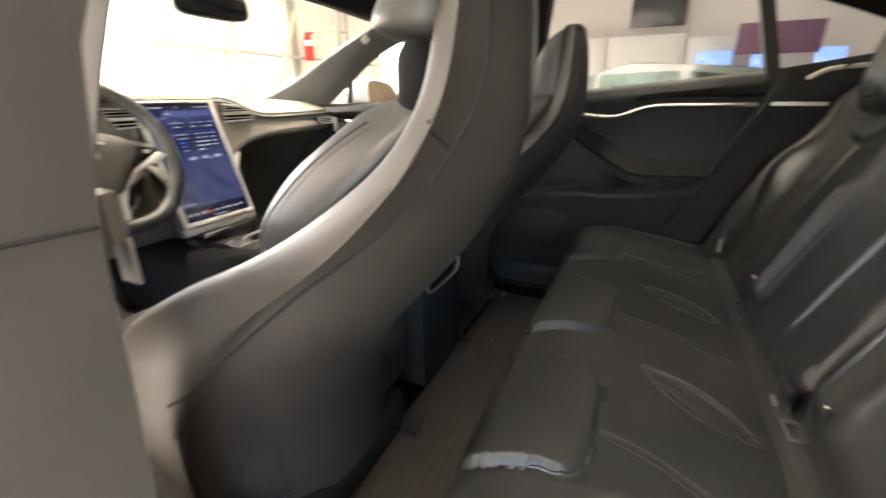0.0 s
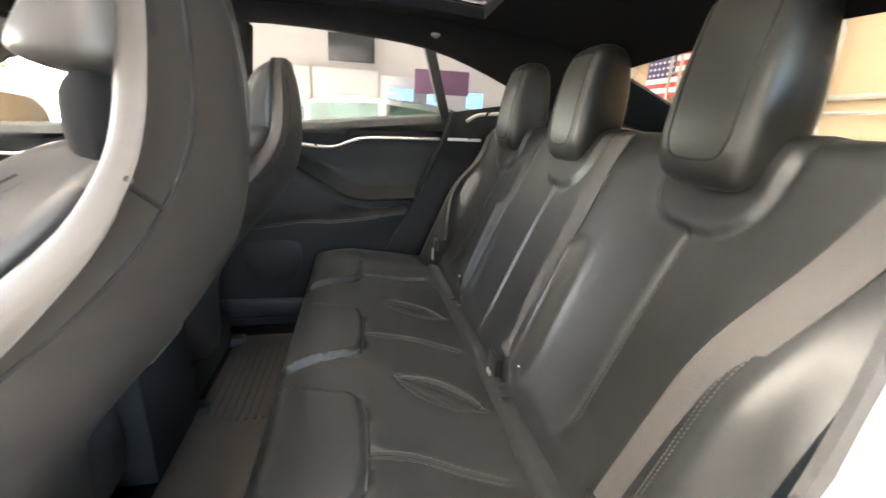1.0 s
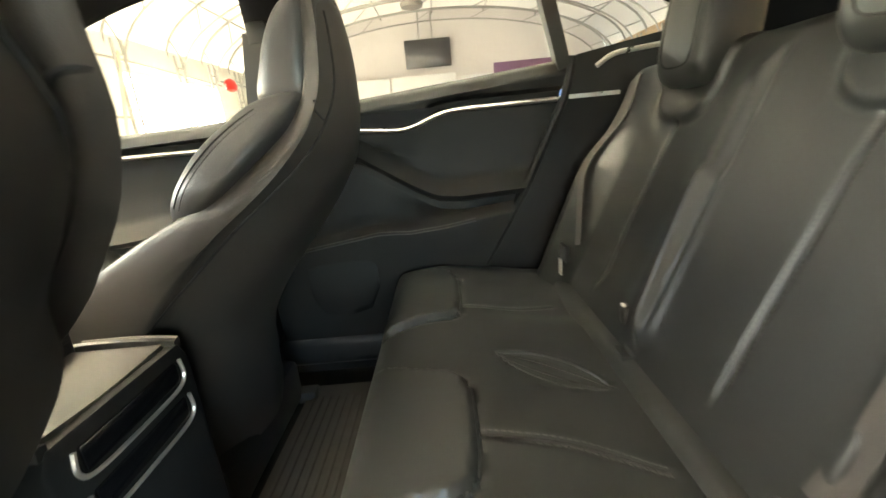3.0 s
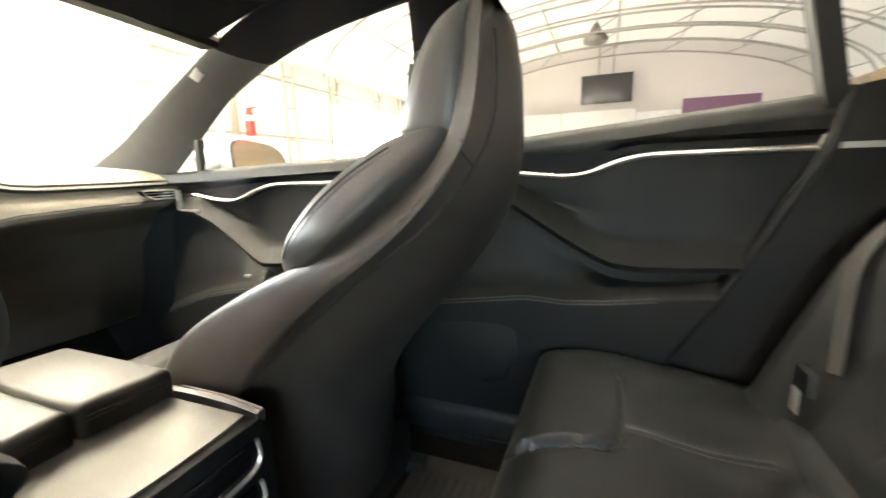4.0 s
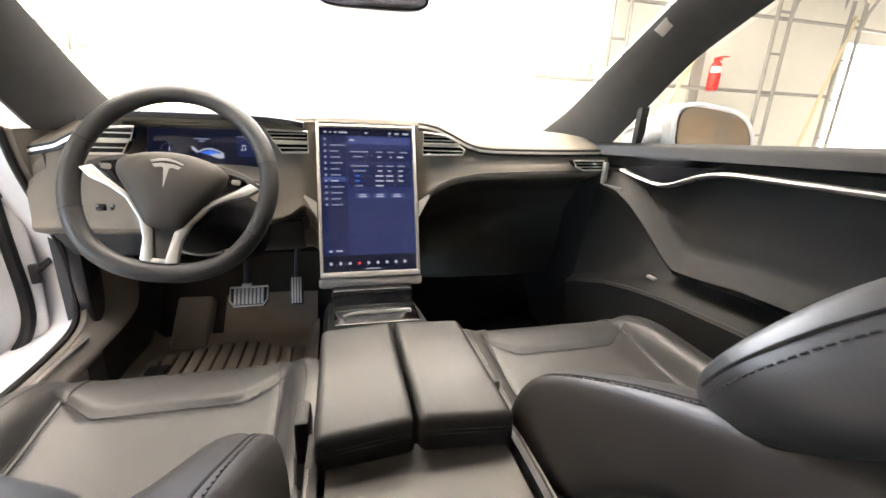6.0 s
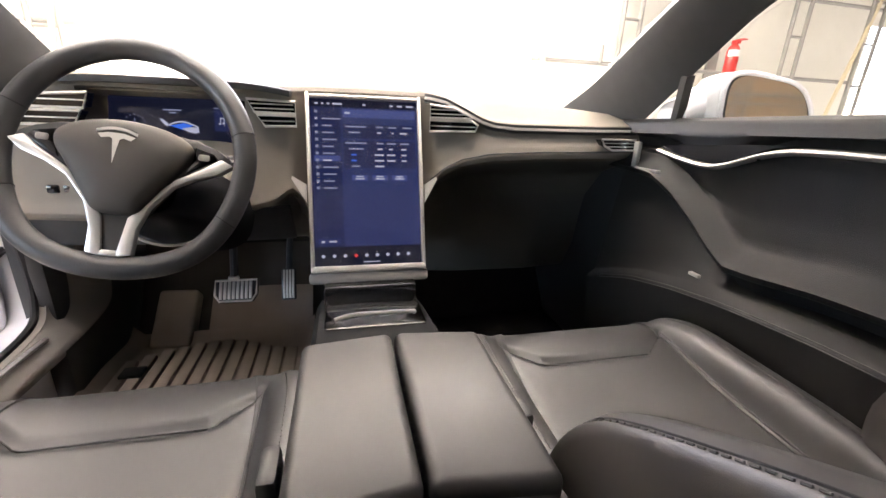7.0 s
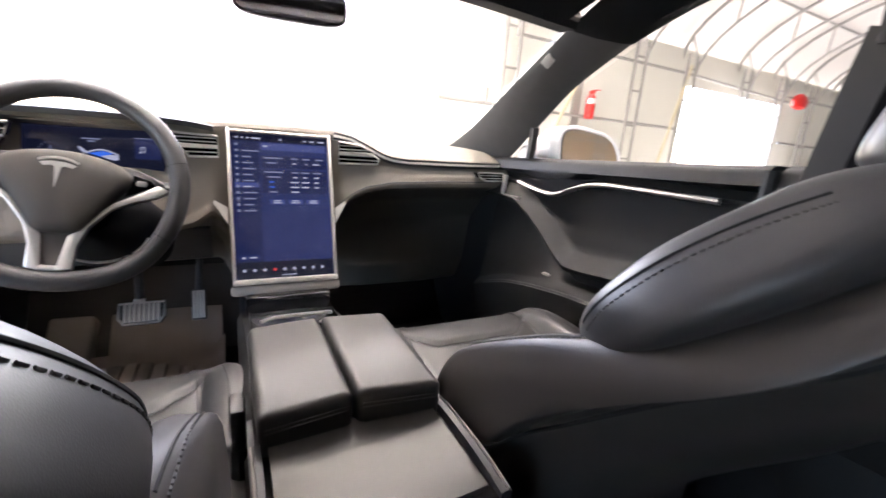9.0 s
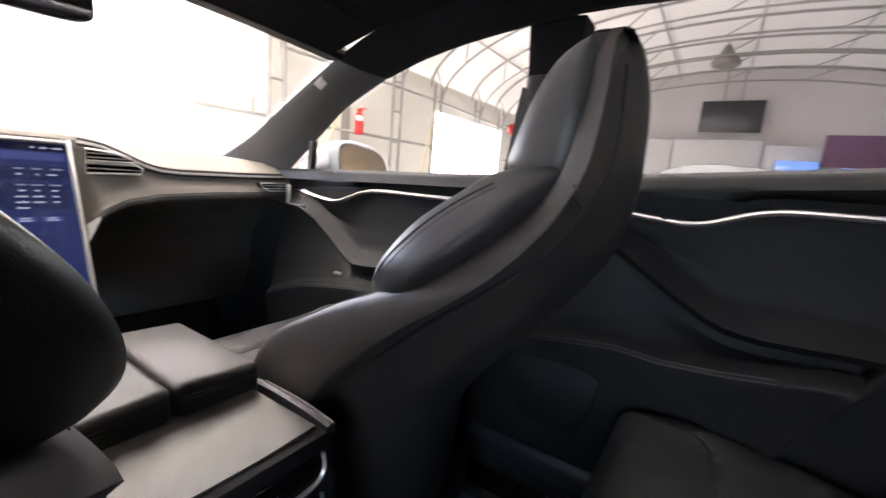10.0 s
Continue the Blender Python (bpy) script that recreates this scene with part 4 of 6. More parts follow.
part("tail_lid", sheet(lambda u, v: ((-1 + 2 * v) * (0.66 - 0.02 * u), -1.43 - 0.2 * u, 1.05 - 0.08 * u), 6, 10, 0.015, (0, 0, -1)), WHITE_PAINT, body, angle=60)
for a, b in ((0.80, 1.0), (0.33, 0.45), (-0.80, -0.27)):
    part("roof_panel", sheet(lambda u, v: (-0.41 + 0.82 * v if b - a < 0.3 else (-0.5 + v), a + (b - a) * u, roof_z(-0.41 + 0.82 * v, a + (b - a) * u) + 0.048), 6, 12, 0.008, (0, 0, -1)), WHITE_PAINT, body, angle=60)

# ---- front seats ----
def half_ring(pts):
    """A closed smooth ring from points on one side, x >= 0, from back to front."""
    right = [(x, y) for x, y in pts]
    left = [(-x, y) for x, y in reversed(pts) if x > 1e-6]
    return right + left


SHELL = [(0.37, 0.21, 0.53, 0.66, 0.62), (0.42, 0.24, 0.525, 0.70, 0.64), (0.48, 0.25, 0.525, 0.718, 0.645), (0.55, 0.254, 0.52, 0.728, 0.63), (0.61, 0.256, 0.50, 0.729, 0.60), (0.68, 0.257, 0.455, 0.727, 0.55), (0.745, 0.257, 0.402, 0.695, 0.51), (0.79, 0.256, 0.362, 0.645, 0.47), (0.85, 0.254, 0.315, 0.54, 0.42), (0.89, 0.252, 0.288, 0.455, 0.39), (0.93, 0.240, 0.264, 0.385, 0.36), (0.98, 0.208, 0.248, 0.325, 0.33), (1.02, 0.180, 0.242, 0.302, 0.305), (1.06, 0.157, 0.240, 0.294, 0.29), (1.12, 0.136, 0.242, 0.292, 0.29), (1.17, 0.122, 0.25, 0.290, 0.29), (1.20, 0.092, 0.262, 0.288, 0.29), (1.212, 0.05, 0.272, 0.286, 0.286)]
PAD = [(0.80, 0.15, 0.54, 0.56, 0.55), (0.845, 0.205, 0.485, 0.525, 0.49), (0.875, 0.236, 0.43, 0.507, 0.465), (0.90, 0.253, 0.392, 0.492, 0.445), (0.93, 0.256, 0.362, 0.472, 0.42), (0.97, 0.236, 0.325, 0.444, 0.395), (1.005, 0.204, 0.300, 0.410, 0.375), (1.03, 0.170, 0.288, 0.384, 0.36), (1.045, 0.140, 0.286, 0.350, 0.335)]
HEAD = [(1.026, 0.122, 0.285, 0.350, 0.350), (1.034, 0.136, 0.28, 0.378, 0.380), (1.05, 0.142, 0.278, 0.383, 0.386), (1.09, 0.140, 0.276, 0.372, 0.376), (1.13, 0.133, 0.274, 0.360, 0.365), (1.17, 0.122, 0.274, 0.340, 0.349), (1.195, 0.102, 0.276, 0.313, 0.320), (1.21, 0.064, 0.278, 0.29, 0.292)]


def seat_rings(table, n, m, kind):
    rings = []
    for z, w, yr, yf, yc in spl(table, n):
        if kind == "shell":
            pts = [(0, yr), (w * 0.42, yr + 0.016), (w * 0.72, yr + max(0.058 * min(1, (yf - yr) / 0.15), min(0.032, 0.66 * (yf - yr)))), (w * 0.91, yr + max(0.125 * min(1, (yf - yr) / 0.2), min(0.044, 0.9 * (yf - yr)))), (w, (yr + yf) / 2), (w * 0.985, yf - 0.02), (w * 0.92, yf), (w * 0.78, yf - 0.012), (w * 0.62, yc), (0, yc)]
        elif kind == "pad":
            pts = [(0, yr), (w * 0.6, yr), (w * 0.96, yr + 0.02), (w, (yr + yf) / 2), (w * 0.95, yf - 0.012), (w * 0.82, yf), (w * 0.66, yf - 0.012), (w * 0.52, yc), (0, yc)]
        else:
            pts = [(0, yr), (w * 0.7, yr), (w * 0.98, yr + 0.02), (w, (yr + yf) / 2), (w * 0.93, yf - 0.014), (w * 0.7, yf), (w * 0.35, yc), (0, yc)]
        rings.append([(x, y, z) for x, y in spl(half_ring(pts), m, True)])
    return rings


NECK_HEAD = [(1.090, 0.110, 0.28, 0.335, 0.335), (1.096, 0.130, 0.278, 0.358, 0.362), (1.106, 0.138, 0.276, 0.370, 0.376), (1.13, 0.134, 0.274, 0.362, 0.367), (1.17, 0.122, 0.274, 0.340, 0.349), (1.195, 0.102, 0.276, 0.313, 0.320), (1.21, 0.064, 0.278, 0.29, 0.292)]
# dark neck, added to stand in for shade below the driver headrest
SHADE_NECK = [(1.03, 0.126, 0.288, 0.350, 0.350), (1.05, 0.128, 0.288, 0.352, 0.352), (1.08, 0.128, 0.288, 0.350, 0.350), (1.10, 0.118, 0.288, 0.338, 0.338)]


def front_seat(x, y, label, raised=False):
    t = thing("bucket_seat", label, "car seat", "front seats")
    mv = Matrix.Translation((x, y, 0))
    rings = seat_rings(SHELL, 60, 64, "shell")
    if raised:
        rings = [[(px * (1 - 0.21 * smooth(0.83, 0.93, pz) * smooth(1.12, 1.02, pz)) if px > 0 else px, py, pz) for px, py, pz in r] for r in rings]
    shell = part("back_shell", moved(loft(rings), mv), SHELL_LEATHER, t, angle=60)
    mp = Matrix.Translation((x + 0.02, y, 0)) @ Matrix.Diagonal((0.86, 1, 1, 1)) if raised else mv
    mc = Matrix.Translation((x + 0.043, y - 0.022, 0)) if raised else mv
    pad = part("backrest_pad", moved(loft(seat_rings(PAD, 40, 56, "pad")), mp), LEATHER, t, angle=60)
    head = part("headrest", moved(loft(seat_rings(NECK_HEAD if raised else HEAD, 24, 40, "head")), mv), LEATHER, t, angle=60)
    if raised:
        part("neck", moved(loft(seat_rings(SHADE_NECK, 12, 40, "head")), mv), MATTE_BLACK, t, "black neck standing in for shade below the headrest", angle=60)
    rows = [(0.58, 0.20, 0.565, 0.575, 0.42), (0.62, 0.235, 0.572, 0.612, 0.40), (0.75, 0.248, 0.576, 0.626, 0.38), (0.90, 0.25, 0.585, 0.630, 0.38), (1.0, 0.248, 0.600, 0.632, 0.38), (1.06, 0.24, 0.605, 0.622, 0.40), (1.095, 0.225, 0.595, 0.60, 0.43), (1.11, 0.19, 0.565, 0.565, 0.47), (1.113, 0.15, 0.53, 0.53, 0.50)]
    rings = []
    for yy, w, zc, zb, zl in spl(rows, 130):
        pts = [(0, zl), (w * 0.8, zl), (w * 0.98, zl + 0.03), (w, (zl + zb) / 2), (w * 0.97, zb - 0.02), (w * 0.88, zb), (w * 0.76, zb - 0.006), (w * 0.66, zc + 0.004), (w * 0.58, zc), (0, zc)]
        row = []
        for a, b in spl(half_ring(pts), 220, True):
            roll = 0.994 + 0.046 * min(1, max(0, (abs(a) - 0.108) / 0.058))
            dip = max(0.009 * math.exp(-abs((yy - roll) / 0.008) ** 1.5) * smooth(0.182, 0.168, abs(a)), 0.007 * math.exp(-abs((abs(a) - 0.168) / 0.008) ** 1.5) * smooth(1.055, 1.03, yy))
            row.append((a, yy, b - dip * (b > zl + 0.08)))
        rings.append(row)
    cush = part("cushion", moved(loft(rings), mc), LEATHER, t, angle=60)
    part("seat_base", moved(rbox((0, 0.80, 0.34), (0.40, 0.52, 0.12), 0.02, 2), mv), PLASTIC, t, "black plastic seat base")
    for sx in (-0.19, 0.19):
        part("rail", moved(rbox((sx, 0.8, FLOOR + 0.018), (0.04, 0.60, 0.034), 0.004), mv), PLASTIC, t)
    P = lambda pts: [mv @ Vector(p) for p in pts]
    C = lambda pts: [mc @ Vector(p) for p in pts]
    for s in (-1, 1):
        rear = (-s * 0.6, 0.8, 0)
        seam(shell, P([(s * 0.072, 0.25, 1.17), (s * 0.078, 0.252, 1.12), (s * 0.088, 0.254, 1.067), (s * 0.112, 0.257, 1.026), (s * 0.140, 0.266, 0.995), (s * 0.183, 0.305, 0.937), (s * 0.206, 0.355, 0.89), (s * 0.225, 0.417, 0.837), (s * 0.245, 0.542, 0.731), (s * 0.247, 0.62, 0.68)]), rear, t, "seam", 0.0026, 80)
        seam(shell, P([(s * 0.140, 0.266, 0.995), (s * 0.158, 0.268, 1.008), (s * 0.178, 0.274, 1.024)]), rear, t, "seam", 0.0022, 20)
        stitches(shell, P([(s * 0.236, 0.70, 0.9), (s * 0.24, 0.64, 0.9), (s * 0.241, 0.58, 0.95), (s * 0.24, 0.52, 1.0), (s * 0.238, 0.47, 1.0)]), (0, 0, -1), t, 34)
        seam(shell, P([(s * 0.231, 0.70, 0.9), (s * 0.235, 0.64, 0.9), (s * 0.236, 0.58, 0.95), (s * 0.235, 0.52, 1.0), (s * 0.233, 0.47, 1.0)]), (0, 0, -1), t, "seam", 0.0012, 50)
        edge = [(s * 0.4, 0.476, 0.895), (s * 0.4, 0.455, 0.925), (s * 0.4, 0.424, 0.964), (s * 0.4, 0.390, 0.998), (s * 0.4, 0.362, 1.020)]
        seam(pad, P(edge), (-s, 0, 0), t, "seam", 0.0014, 60)
        stitches(pad, P([(x, y - 0.007, z - 0.004) for x, y, z in edge]), (-s, 0, 0), t, 40, 0.0007)
        seam(cush, C([(s * 0.166, 0.62, 0.9), (s * 0.167, 0.8, 0.9), (s * 0.168, 0.95, 0.9), (s * 0.168, 1.042, 0.9)]), (0, 0, -1), t, "seam", 0.0012, 60)
        stitches(cush, C([(s * 0.205, 0.62, 0.9), (s * 0.208, 0.8, 0.9), (s * 0.208, 0.98, 0.9), (s * 0.198, 1.06, 0.9)]), (0, 0, -1), t, 60, 0.0008)
    seam(cush, C([(x, 0.994 + 0.046 * min(1, max(0, (abs(x) - 0.108) / 0.058)), 0.9) for x in np.linspace(-0.168, 0.168, 41)]), (0, 0, -1), t, "seam", 0.0012, 90)
    return t


front_seat(0.385, 0.0, "black leather front passenger seat with a tall integrated headrest")
front_seat(-0.387, -0.035, "black leather driver seat with a raised headrest over a shade-dark neck", True)
for sx, yo in ((1, 0.0), (-1, -0.035)):
    bkl = thing("belt_buckle", "black belt buckle beside the front seat", "belt buckle", "front belt buckles")
    part("stalk", rod((sx * 0.128, 0.70 + yo, 0.42), (sx * 0.123, 0.76 + yo, 0.66), 0.012), PLASTIC, bkl)
    part("head", rbox((sx * 0.123, 0.77 + yo, 0.685), (0.018, 0.045, 0.06), 0.006), PLASTIC, bkl)

# ---- rear bench ----
bench = thing("rear_bench", "black leather three place rear bench seat", "rear seat")
PROFILE = spl([(0.17, 0.31), (0.215, 0.40), (0.242, 0.48), (0.252, 0.54), (0.243, 0.578), (0.205, 0.598), (0.12, 0.600), (0.0, 0.585), (-0.12, 0.567), (-0.22, 0.560)], 61)


def blob(x, y, cx, cy, rx, ry, p=4):
    return (abs((x - cx) / rx) ** p + abs((y - cy) / ry) ** p)


CUSHION_SEAMS = [[(-0.366, 0.079), (-0.373, 0.0), (-0.412, -0.125)], [(0.006, 0.082), (-0.008, -0.037), (-0.049, -0.135)], [(0.40, 0.08), (0.405, 0.0), (0.43, -0.125)]]
LEAVES = ((-0.212, -0.058, 1.006), (0.158, -0.053, 1.06))


def leaf_frame(dx, dy, a):
    """A place beside a leaf's middle, along its length and across it."""
    return dx * math.cos(a) + dy * math.sin(a), -dx * math.sin(a) + dy * math.cos(a)


def cushion_at(u, v):
    x = -0.665 + 1.33 * u
    k = v * 60
    i = min(int(k), 59)
    f = k - i
    y, z = PROFILE[i] * (1 - f) + PROFILE[i + 1] * f
    top = smooth(0.5, 0.58, z)
    dz = 0.0
    for cx, rx in ((-0.345, 0.122), (0.018, 0.118), (0.46, 0.132)):
        d = blob(x, y, cx, 0.185, rx * (1 + 0.25 * smooth(0.13, 0.25, y)), 0.102, 5)
        dz += 0.013 * smooth(0.562, 0.596, z) * (1 - smooth(0.82, 1.02, d)) - 0.006 * math.exp(-((d - 1.12) / 0.12) ** 2)
    dz -= 0.010 * math.exp(-((abs(x) - 0.40) / 0.05) ** 2) * smooth(0.06, -0.06, y)
    dz += 0.014 * math.exp(-((abs(x) - 0.61) / 0.05) ** 2) * smooth(0.22, 0.1, y)
    for pts in CUSHION_SEAMS:
        if pts[-1][1] < y < pts[0][1]:
            dz -= 0.005 * math.exp(-((x - lerp_table(-y, [(-b, a) for a, b in pts])) / 0.006) ** 2)
    for cx, cy, a in LEAVES:
        px, py = leaf_frame(x - cx, y - cy, a)
        e = abs(py) / max(0.001, 0.037 * (1 - (px / 0.100) ** 2)) if abs(px) < 0.100 else 9
        dz -= 0.007 * (1 - smooth(0.75, 1.0, e)) - 0.006 * (1 - smooth(0.0, 0.8, e)) - 0.002 * math.exp(-((e - 1.1) / 0.08) ** 2)
    return (x, y + (0.003 * (1 - top)) * math.sin(9 * x), z + dz * top)


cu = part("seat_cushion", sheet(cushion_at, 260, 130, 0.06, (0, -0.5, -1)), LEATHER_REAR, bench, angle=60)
BACK = spl([(-0.15, 0.53), (-0.185, 0.575), (-0.215, 0.65), (-0.262, 0.76), (-0.315, 0.88), (-0.362, 0.98), (-0.392, 1.04), (-0.42, 1.066), (-0.47, 1.07), (-0.52, 1.055)], 61)


def back_at(u, v):
    x = -0.66 + 1.32 * u
    k = v * 60
    i = min(int(k), 59)
    f = k - i
    y, z = BACK[i] * (1 - f) + BACK[i + 1] * f
    d = 0.0
    mid = smooth(0.60, 0.66, z) * (1 - smooth(1.0, 1.05, z))
    for cx in (-0.385, 0.385):
        d -= 0.016 * math.exp(-((x - cx) / 0.11) ** 2) * mid
    d += 0.012 * math.exp(-((abs(x) - 0.20) / 0.05) ** 2) * mid
    d += 0.05 * smooth(0.50, 0.60, abs(x)) * (1 - 0.6 * smooth(0.61, 0.665, abs(x))) * (1 - smooth(0.80, 0.98, z))
    for xr, lean in ((-0.222, 0.05), (0.178, 0.09)):
        d += 0.020 * math.exp(-((x - xr - lean * (z - 0.76)) / 0.020) ** 2) * (1 - smooth(0.855, 0.89, z)) * smooth(0.58, 0.64, z)
    for cx in (-0.392, -0.008, 0.392):
        d -= 0.006 * math.exp(-((x - cx) / 0.005) ** 2) * smooth(0.60, 0.66, z) * (1 - smooth(0.94, 0.955, z))
    for cx, w, zb in ((-0.392, 0.094, 0.948), (-0.012, 0.088, 0.950), (0.392, 0.094, 0.948)):
        e = abs((x - cx) / w) ** 3 + abs(max(0.0, (1.05 - z)) / (1.05 - zb)) ** 3
        d += 0.009 * (1 - smooth(0.70, 1.10, e)) - 0.002 * math.exp(-((e - 1.2) / 0.15) ** 2)
    for gx in (-0.16, 0.165):
        d -= 0.012 * math.exp(-((x - gx - 0.05 * (z - 0.75)) / 0.008) ** 2) * mid
    return (x, y + d * 0.92, z + d * 0.39)


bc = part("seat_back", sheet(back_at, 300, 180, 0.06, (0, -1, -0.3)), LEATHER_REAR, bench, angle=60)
for gx in (-0.392, -0.008, 0.392):
    seam(bc, [(gx, 0.2, 0.945), (gx, 0.2, 0.80), (gx, 0.2, 0.64)], (0, -1, 0), bench, "seam", 0.0018, 50)
    for off in (-0.006, 0.006):
        stitches(bc, [(gx + off, 0.2, 0.945), (gx + off, 0.2, 0.80), (gx + off, 0.2, 0.64)], (0, -1, 0), bench, 50, 0.0008)
flap = part("rear_flap", sheet(lambda u, v: (-0.60 + 1.2 * u, -0.222 + 0.070 * v, 0.573 + 0.006 * math.sin(math.pi * v) - 0.012 * smooth(0.8, 1.0, v)), 40, 12, 0.012, (0, 0, -1)), LEATHER_REAR, bench, "black leather flap along the seat crease", angle=60)
for x in (0.185, -0.228):
    part("anchor_frame", join(*[rbox((x + dx, -0.180 + dy, 0.581), s, 0.002) for dx, dy, s in ((0, 0.010, (0.042, 0.003, 0.008)), (0, -0.010, (0.042, 0.003, 0.008)), (0.021, 0, (0.003, 0.023, 0.008)), (-0.021, 0, (0.003, 0.023, 0.008)))]), PILLAR, bench, "grey child seat anchor frame")
for sx in (-1, 1):
    stitches(bc, [(sx * 0.600, 0.2, 0.93), (sx * 0.592, 0.2, 0.84), (sx * 0.588, 0.2, 0.74), (sx * 0.585, 0.2, 0.66)], (0, -1, 0), bench, 60, 0.0006)
    stitches(bc, [(sx * 0.594, 0.2, 0.93), (sx * 0.586, 0.2, 0.84), (sx * 0.582, 0.2, 0.74), (sx * 0.579, 0.2, 0.66)], (0, -1, 0), bench, 60, 0.0006)
for line in CUSHION_SEAMS:
    pts = [(a, b, 0.9) for a, b in line]
    seam(cu, pts, (0, 0, -1), bench, "seam", 0.0016, 40)
    for off in (-0.007, 0.007):
        stitches(cu, [(x + off, y, z) for x, y, z in pts], (0, 0, -1), bench, 26, 0.0008)
for cx, cy, a in LEAVES:
    for k in (-1.0, -0.36, 0.36, 1.0):
        line = [(cx + px * math.cos(a) - py * math.sin(a), cy + px * math.sin(a) + py * math.cos(a), 0.9) for px, py in ((t * 0.098, k * 0.037 * (1 - t * t)) for t in (-1, -0.75, -0.5, -0.25, 0, 0.25, 0.5, 0.75, 1))]
        seam(cu, line, (0, 0, -1), bench, "piping" if abs(k) == 1 else "seam", 0.0022 if abs(k) == 1 else 0.0014, 44, LEATHER_REAR if abs(k) == 1 else SEAM)
for cx, rx in ((-0.345, 0.122), (0.018, 0.118), (0.46, 0.132)):
    line = []
    for k in range(25):
        b = 0.06 + (math.pi - 0.12) * k / 24
        cb, sb = math.cos(b), math.sin(b)
        y = 0.185 - 0.102 * math.copysign(abs(sb) ** 0.4, sb)
        line.append((cx + rx * (1 + 0.25 * smooth(0.13, 0.25, y)) * math.copysign(abs(cb) ** 0.4, cb), y, 0.9))
    seam(cu, line, (0, 0, -1), bench, "piping", 0.0024, 90, LEATHER_REAR)


def rear_headrest(x, w, zt, label):
    t = thing("rear_headrest", label, "headrest", "rear headrests")
    rows = [(1.000, 0.55, -0.42, -0.372), (1.006, 0.80, -0.44, -0.358), (1.022, 0.98, -0.452, -0.346), (1.055, 1.08, -0.460, -0.342), (1.12, 1.07, -0.468, -0.350), (1.18, 1.0, -0.468, -0.362), (zt - 0.03, 0.92, -0.464, -0.374), (zt - 0.012, 0.78, -0.456, -0.384), (zt - 0.003, 0.58, -0.446, -0.396), (zt, 0.34, -0.438, -0.408)]
    rings = []
    for z, k, yr, yf in spl(rows, 26):
        ww = w * k
        pts = [(0, yr), (ww * 0.6, yr + 0.002), (ww * 0.85, yr + 0.02), (ww * 0.95, (yr + yf) / 2), (ww, yf - 0.03), (ww * 0.93, yf - 0.006), (ww * 0.6, yf), (0, yf)]
        rings.append([(x + a, b, z) for a, b in spl(half_ring(pts), 44, True)])
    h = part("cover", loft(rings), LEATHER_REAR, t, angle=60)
    q = w * 0.72
    seam(h, [(x - q, 0, zt - 0.03), (x - q, 0, 1.10), (x - q * 0.95, 0, 1.062), (x - q * 0.6, 0, 1.040), (x + q * 0.6, 0, 1.040), (x + q * 0.95, 0, 1.062), (x + q, 0, 1.10), (x + q, 0, zt - 0.03), (x + q * 0.7, 0, zt - 0.02), (x - q * 0.7, 0, zt - 0.02), (x - q, 0, zt - 0.03)], (0, -1, 0), t, "seam", 0.0018, 90)
    return t


rear_headrest(-0.388, 0.072, 1.262, "black leather outer rear headrest")
rear_headrest(0.0, 0.068, 1.24, "black leather middle rear headrest")
rear_headrest(0.382, 0.072, 1.25, "black leather outer rear headrest")


def belt(points, label, width=0.024, lift=0.004):
    t = thing("seat_belt", label, "seat belt", "rear seat belts")
    pts = drape(bc, spl(points, 30), (0, -1, 0), lift)
    part("webbing", sweep(pts, [(-width, 0), (width, 0), (width, 0.0022), (-width, 0.0022)], (0, 0.92, 0.39)), BELT, t)
    return t


b1 = belt([(-0.150, 0.2, 1.06), (-0.172, 0.2, 0.93), (-0.172, 0.2, 0.78), (-0.160, 0.2, 0.625)], "grey webbing belt of the middle rear seat")
b2 = belt([(-0.625, 0.2, 1.045), (-0.60, 0.2, 0.98), (-0.57, 0.2, 0.82), (-0.545, 0.2, 0.64)], "grey webbing belt of an outer rear seat")
b3 = belt([(0.635, 0.2, 1.045), (0.605, 0.2, 0.95), (0.590, 0.2, 0.86), (0.528, 0.2, 0.67)], "grey webbing belt of an outer rear seat")
for b, (x, y, z) in ((b1, (-0.160, -0.180, 0.60)), (b2, (-0.54, -0.185, 0.625)), (b3, (0.525, -0.180, 0.655))):
    part("tongue", rbox((x, y, z), (0.05, 0.012, 0.04), 0.004), PLASTIC, b, "black tongue holder")
    part("plate", rbox((x, y + 0.01, z - 0.035), (0.022, 0.004, 0.04), 0.001), CHROME, b, "bright steel tongue plate")
for x in (-0.238, 0.235, -0.535):
    t = thing("rear_buckle", "black rear belt buckle with a pale button", "belt buckle", "rear belt buckles")
    part("body", rbox((x, -0.205, 0.625), (0.024, 0.018, 0.036), 0.005), PLASTIC, t)
    part("button", rbox((x, -0.199, 0.643), (0.012, 0.006, 0.004), 0.001), WHITE, t, "pale button")

# ---- centre console ----
con = thing("centre_console", "long black centre console with open tray behind the armrest", "console")
part("body", loft([[(-w, y, FLOOR + 0.08), (-w, y, z - 0.02), (-w + 0.012, y, z), (w - 0.012, y, z), (w, y, z - 0.02), (w, y, FLOOR + 0.08)] for y, w, z in ((0.495, 0.112, 0.70), (0.50, 0.116, 0.706), (0.66, 0.118, 0.70), (0.72, 0.118, 0.66), (1.02, 0.116, 0.64), (1.24, 0.12, 0.60), (1.34, 0.12, 0.58))]), CONSOLE, con, angle=40)
part("tray", sheet(lambda u, v: (-0.095 + 0.19 * u, 0.515 + 0.15 * v, 0.712 - 0.004 * math.sin(math.pi * u)), 12, 8, 0.008, (0, 0, -1)), CARBON, con, "pale glossy weave tray surface", angle=60)
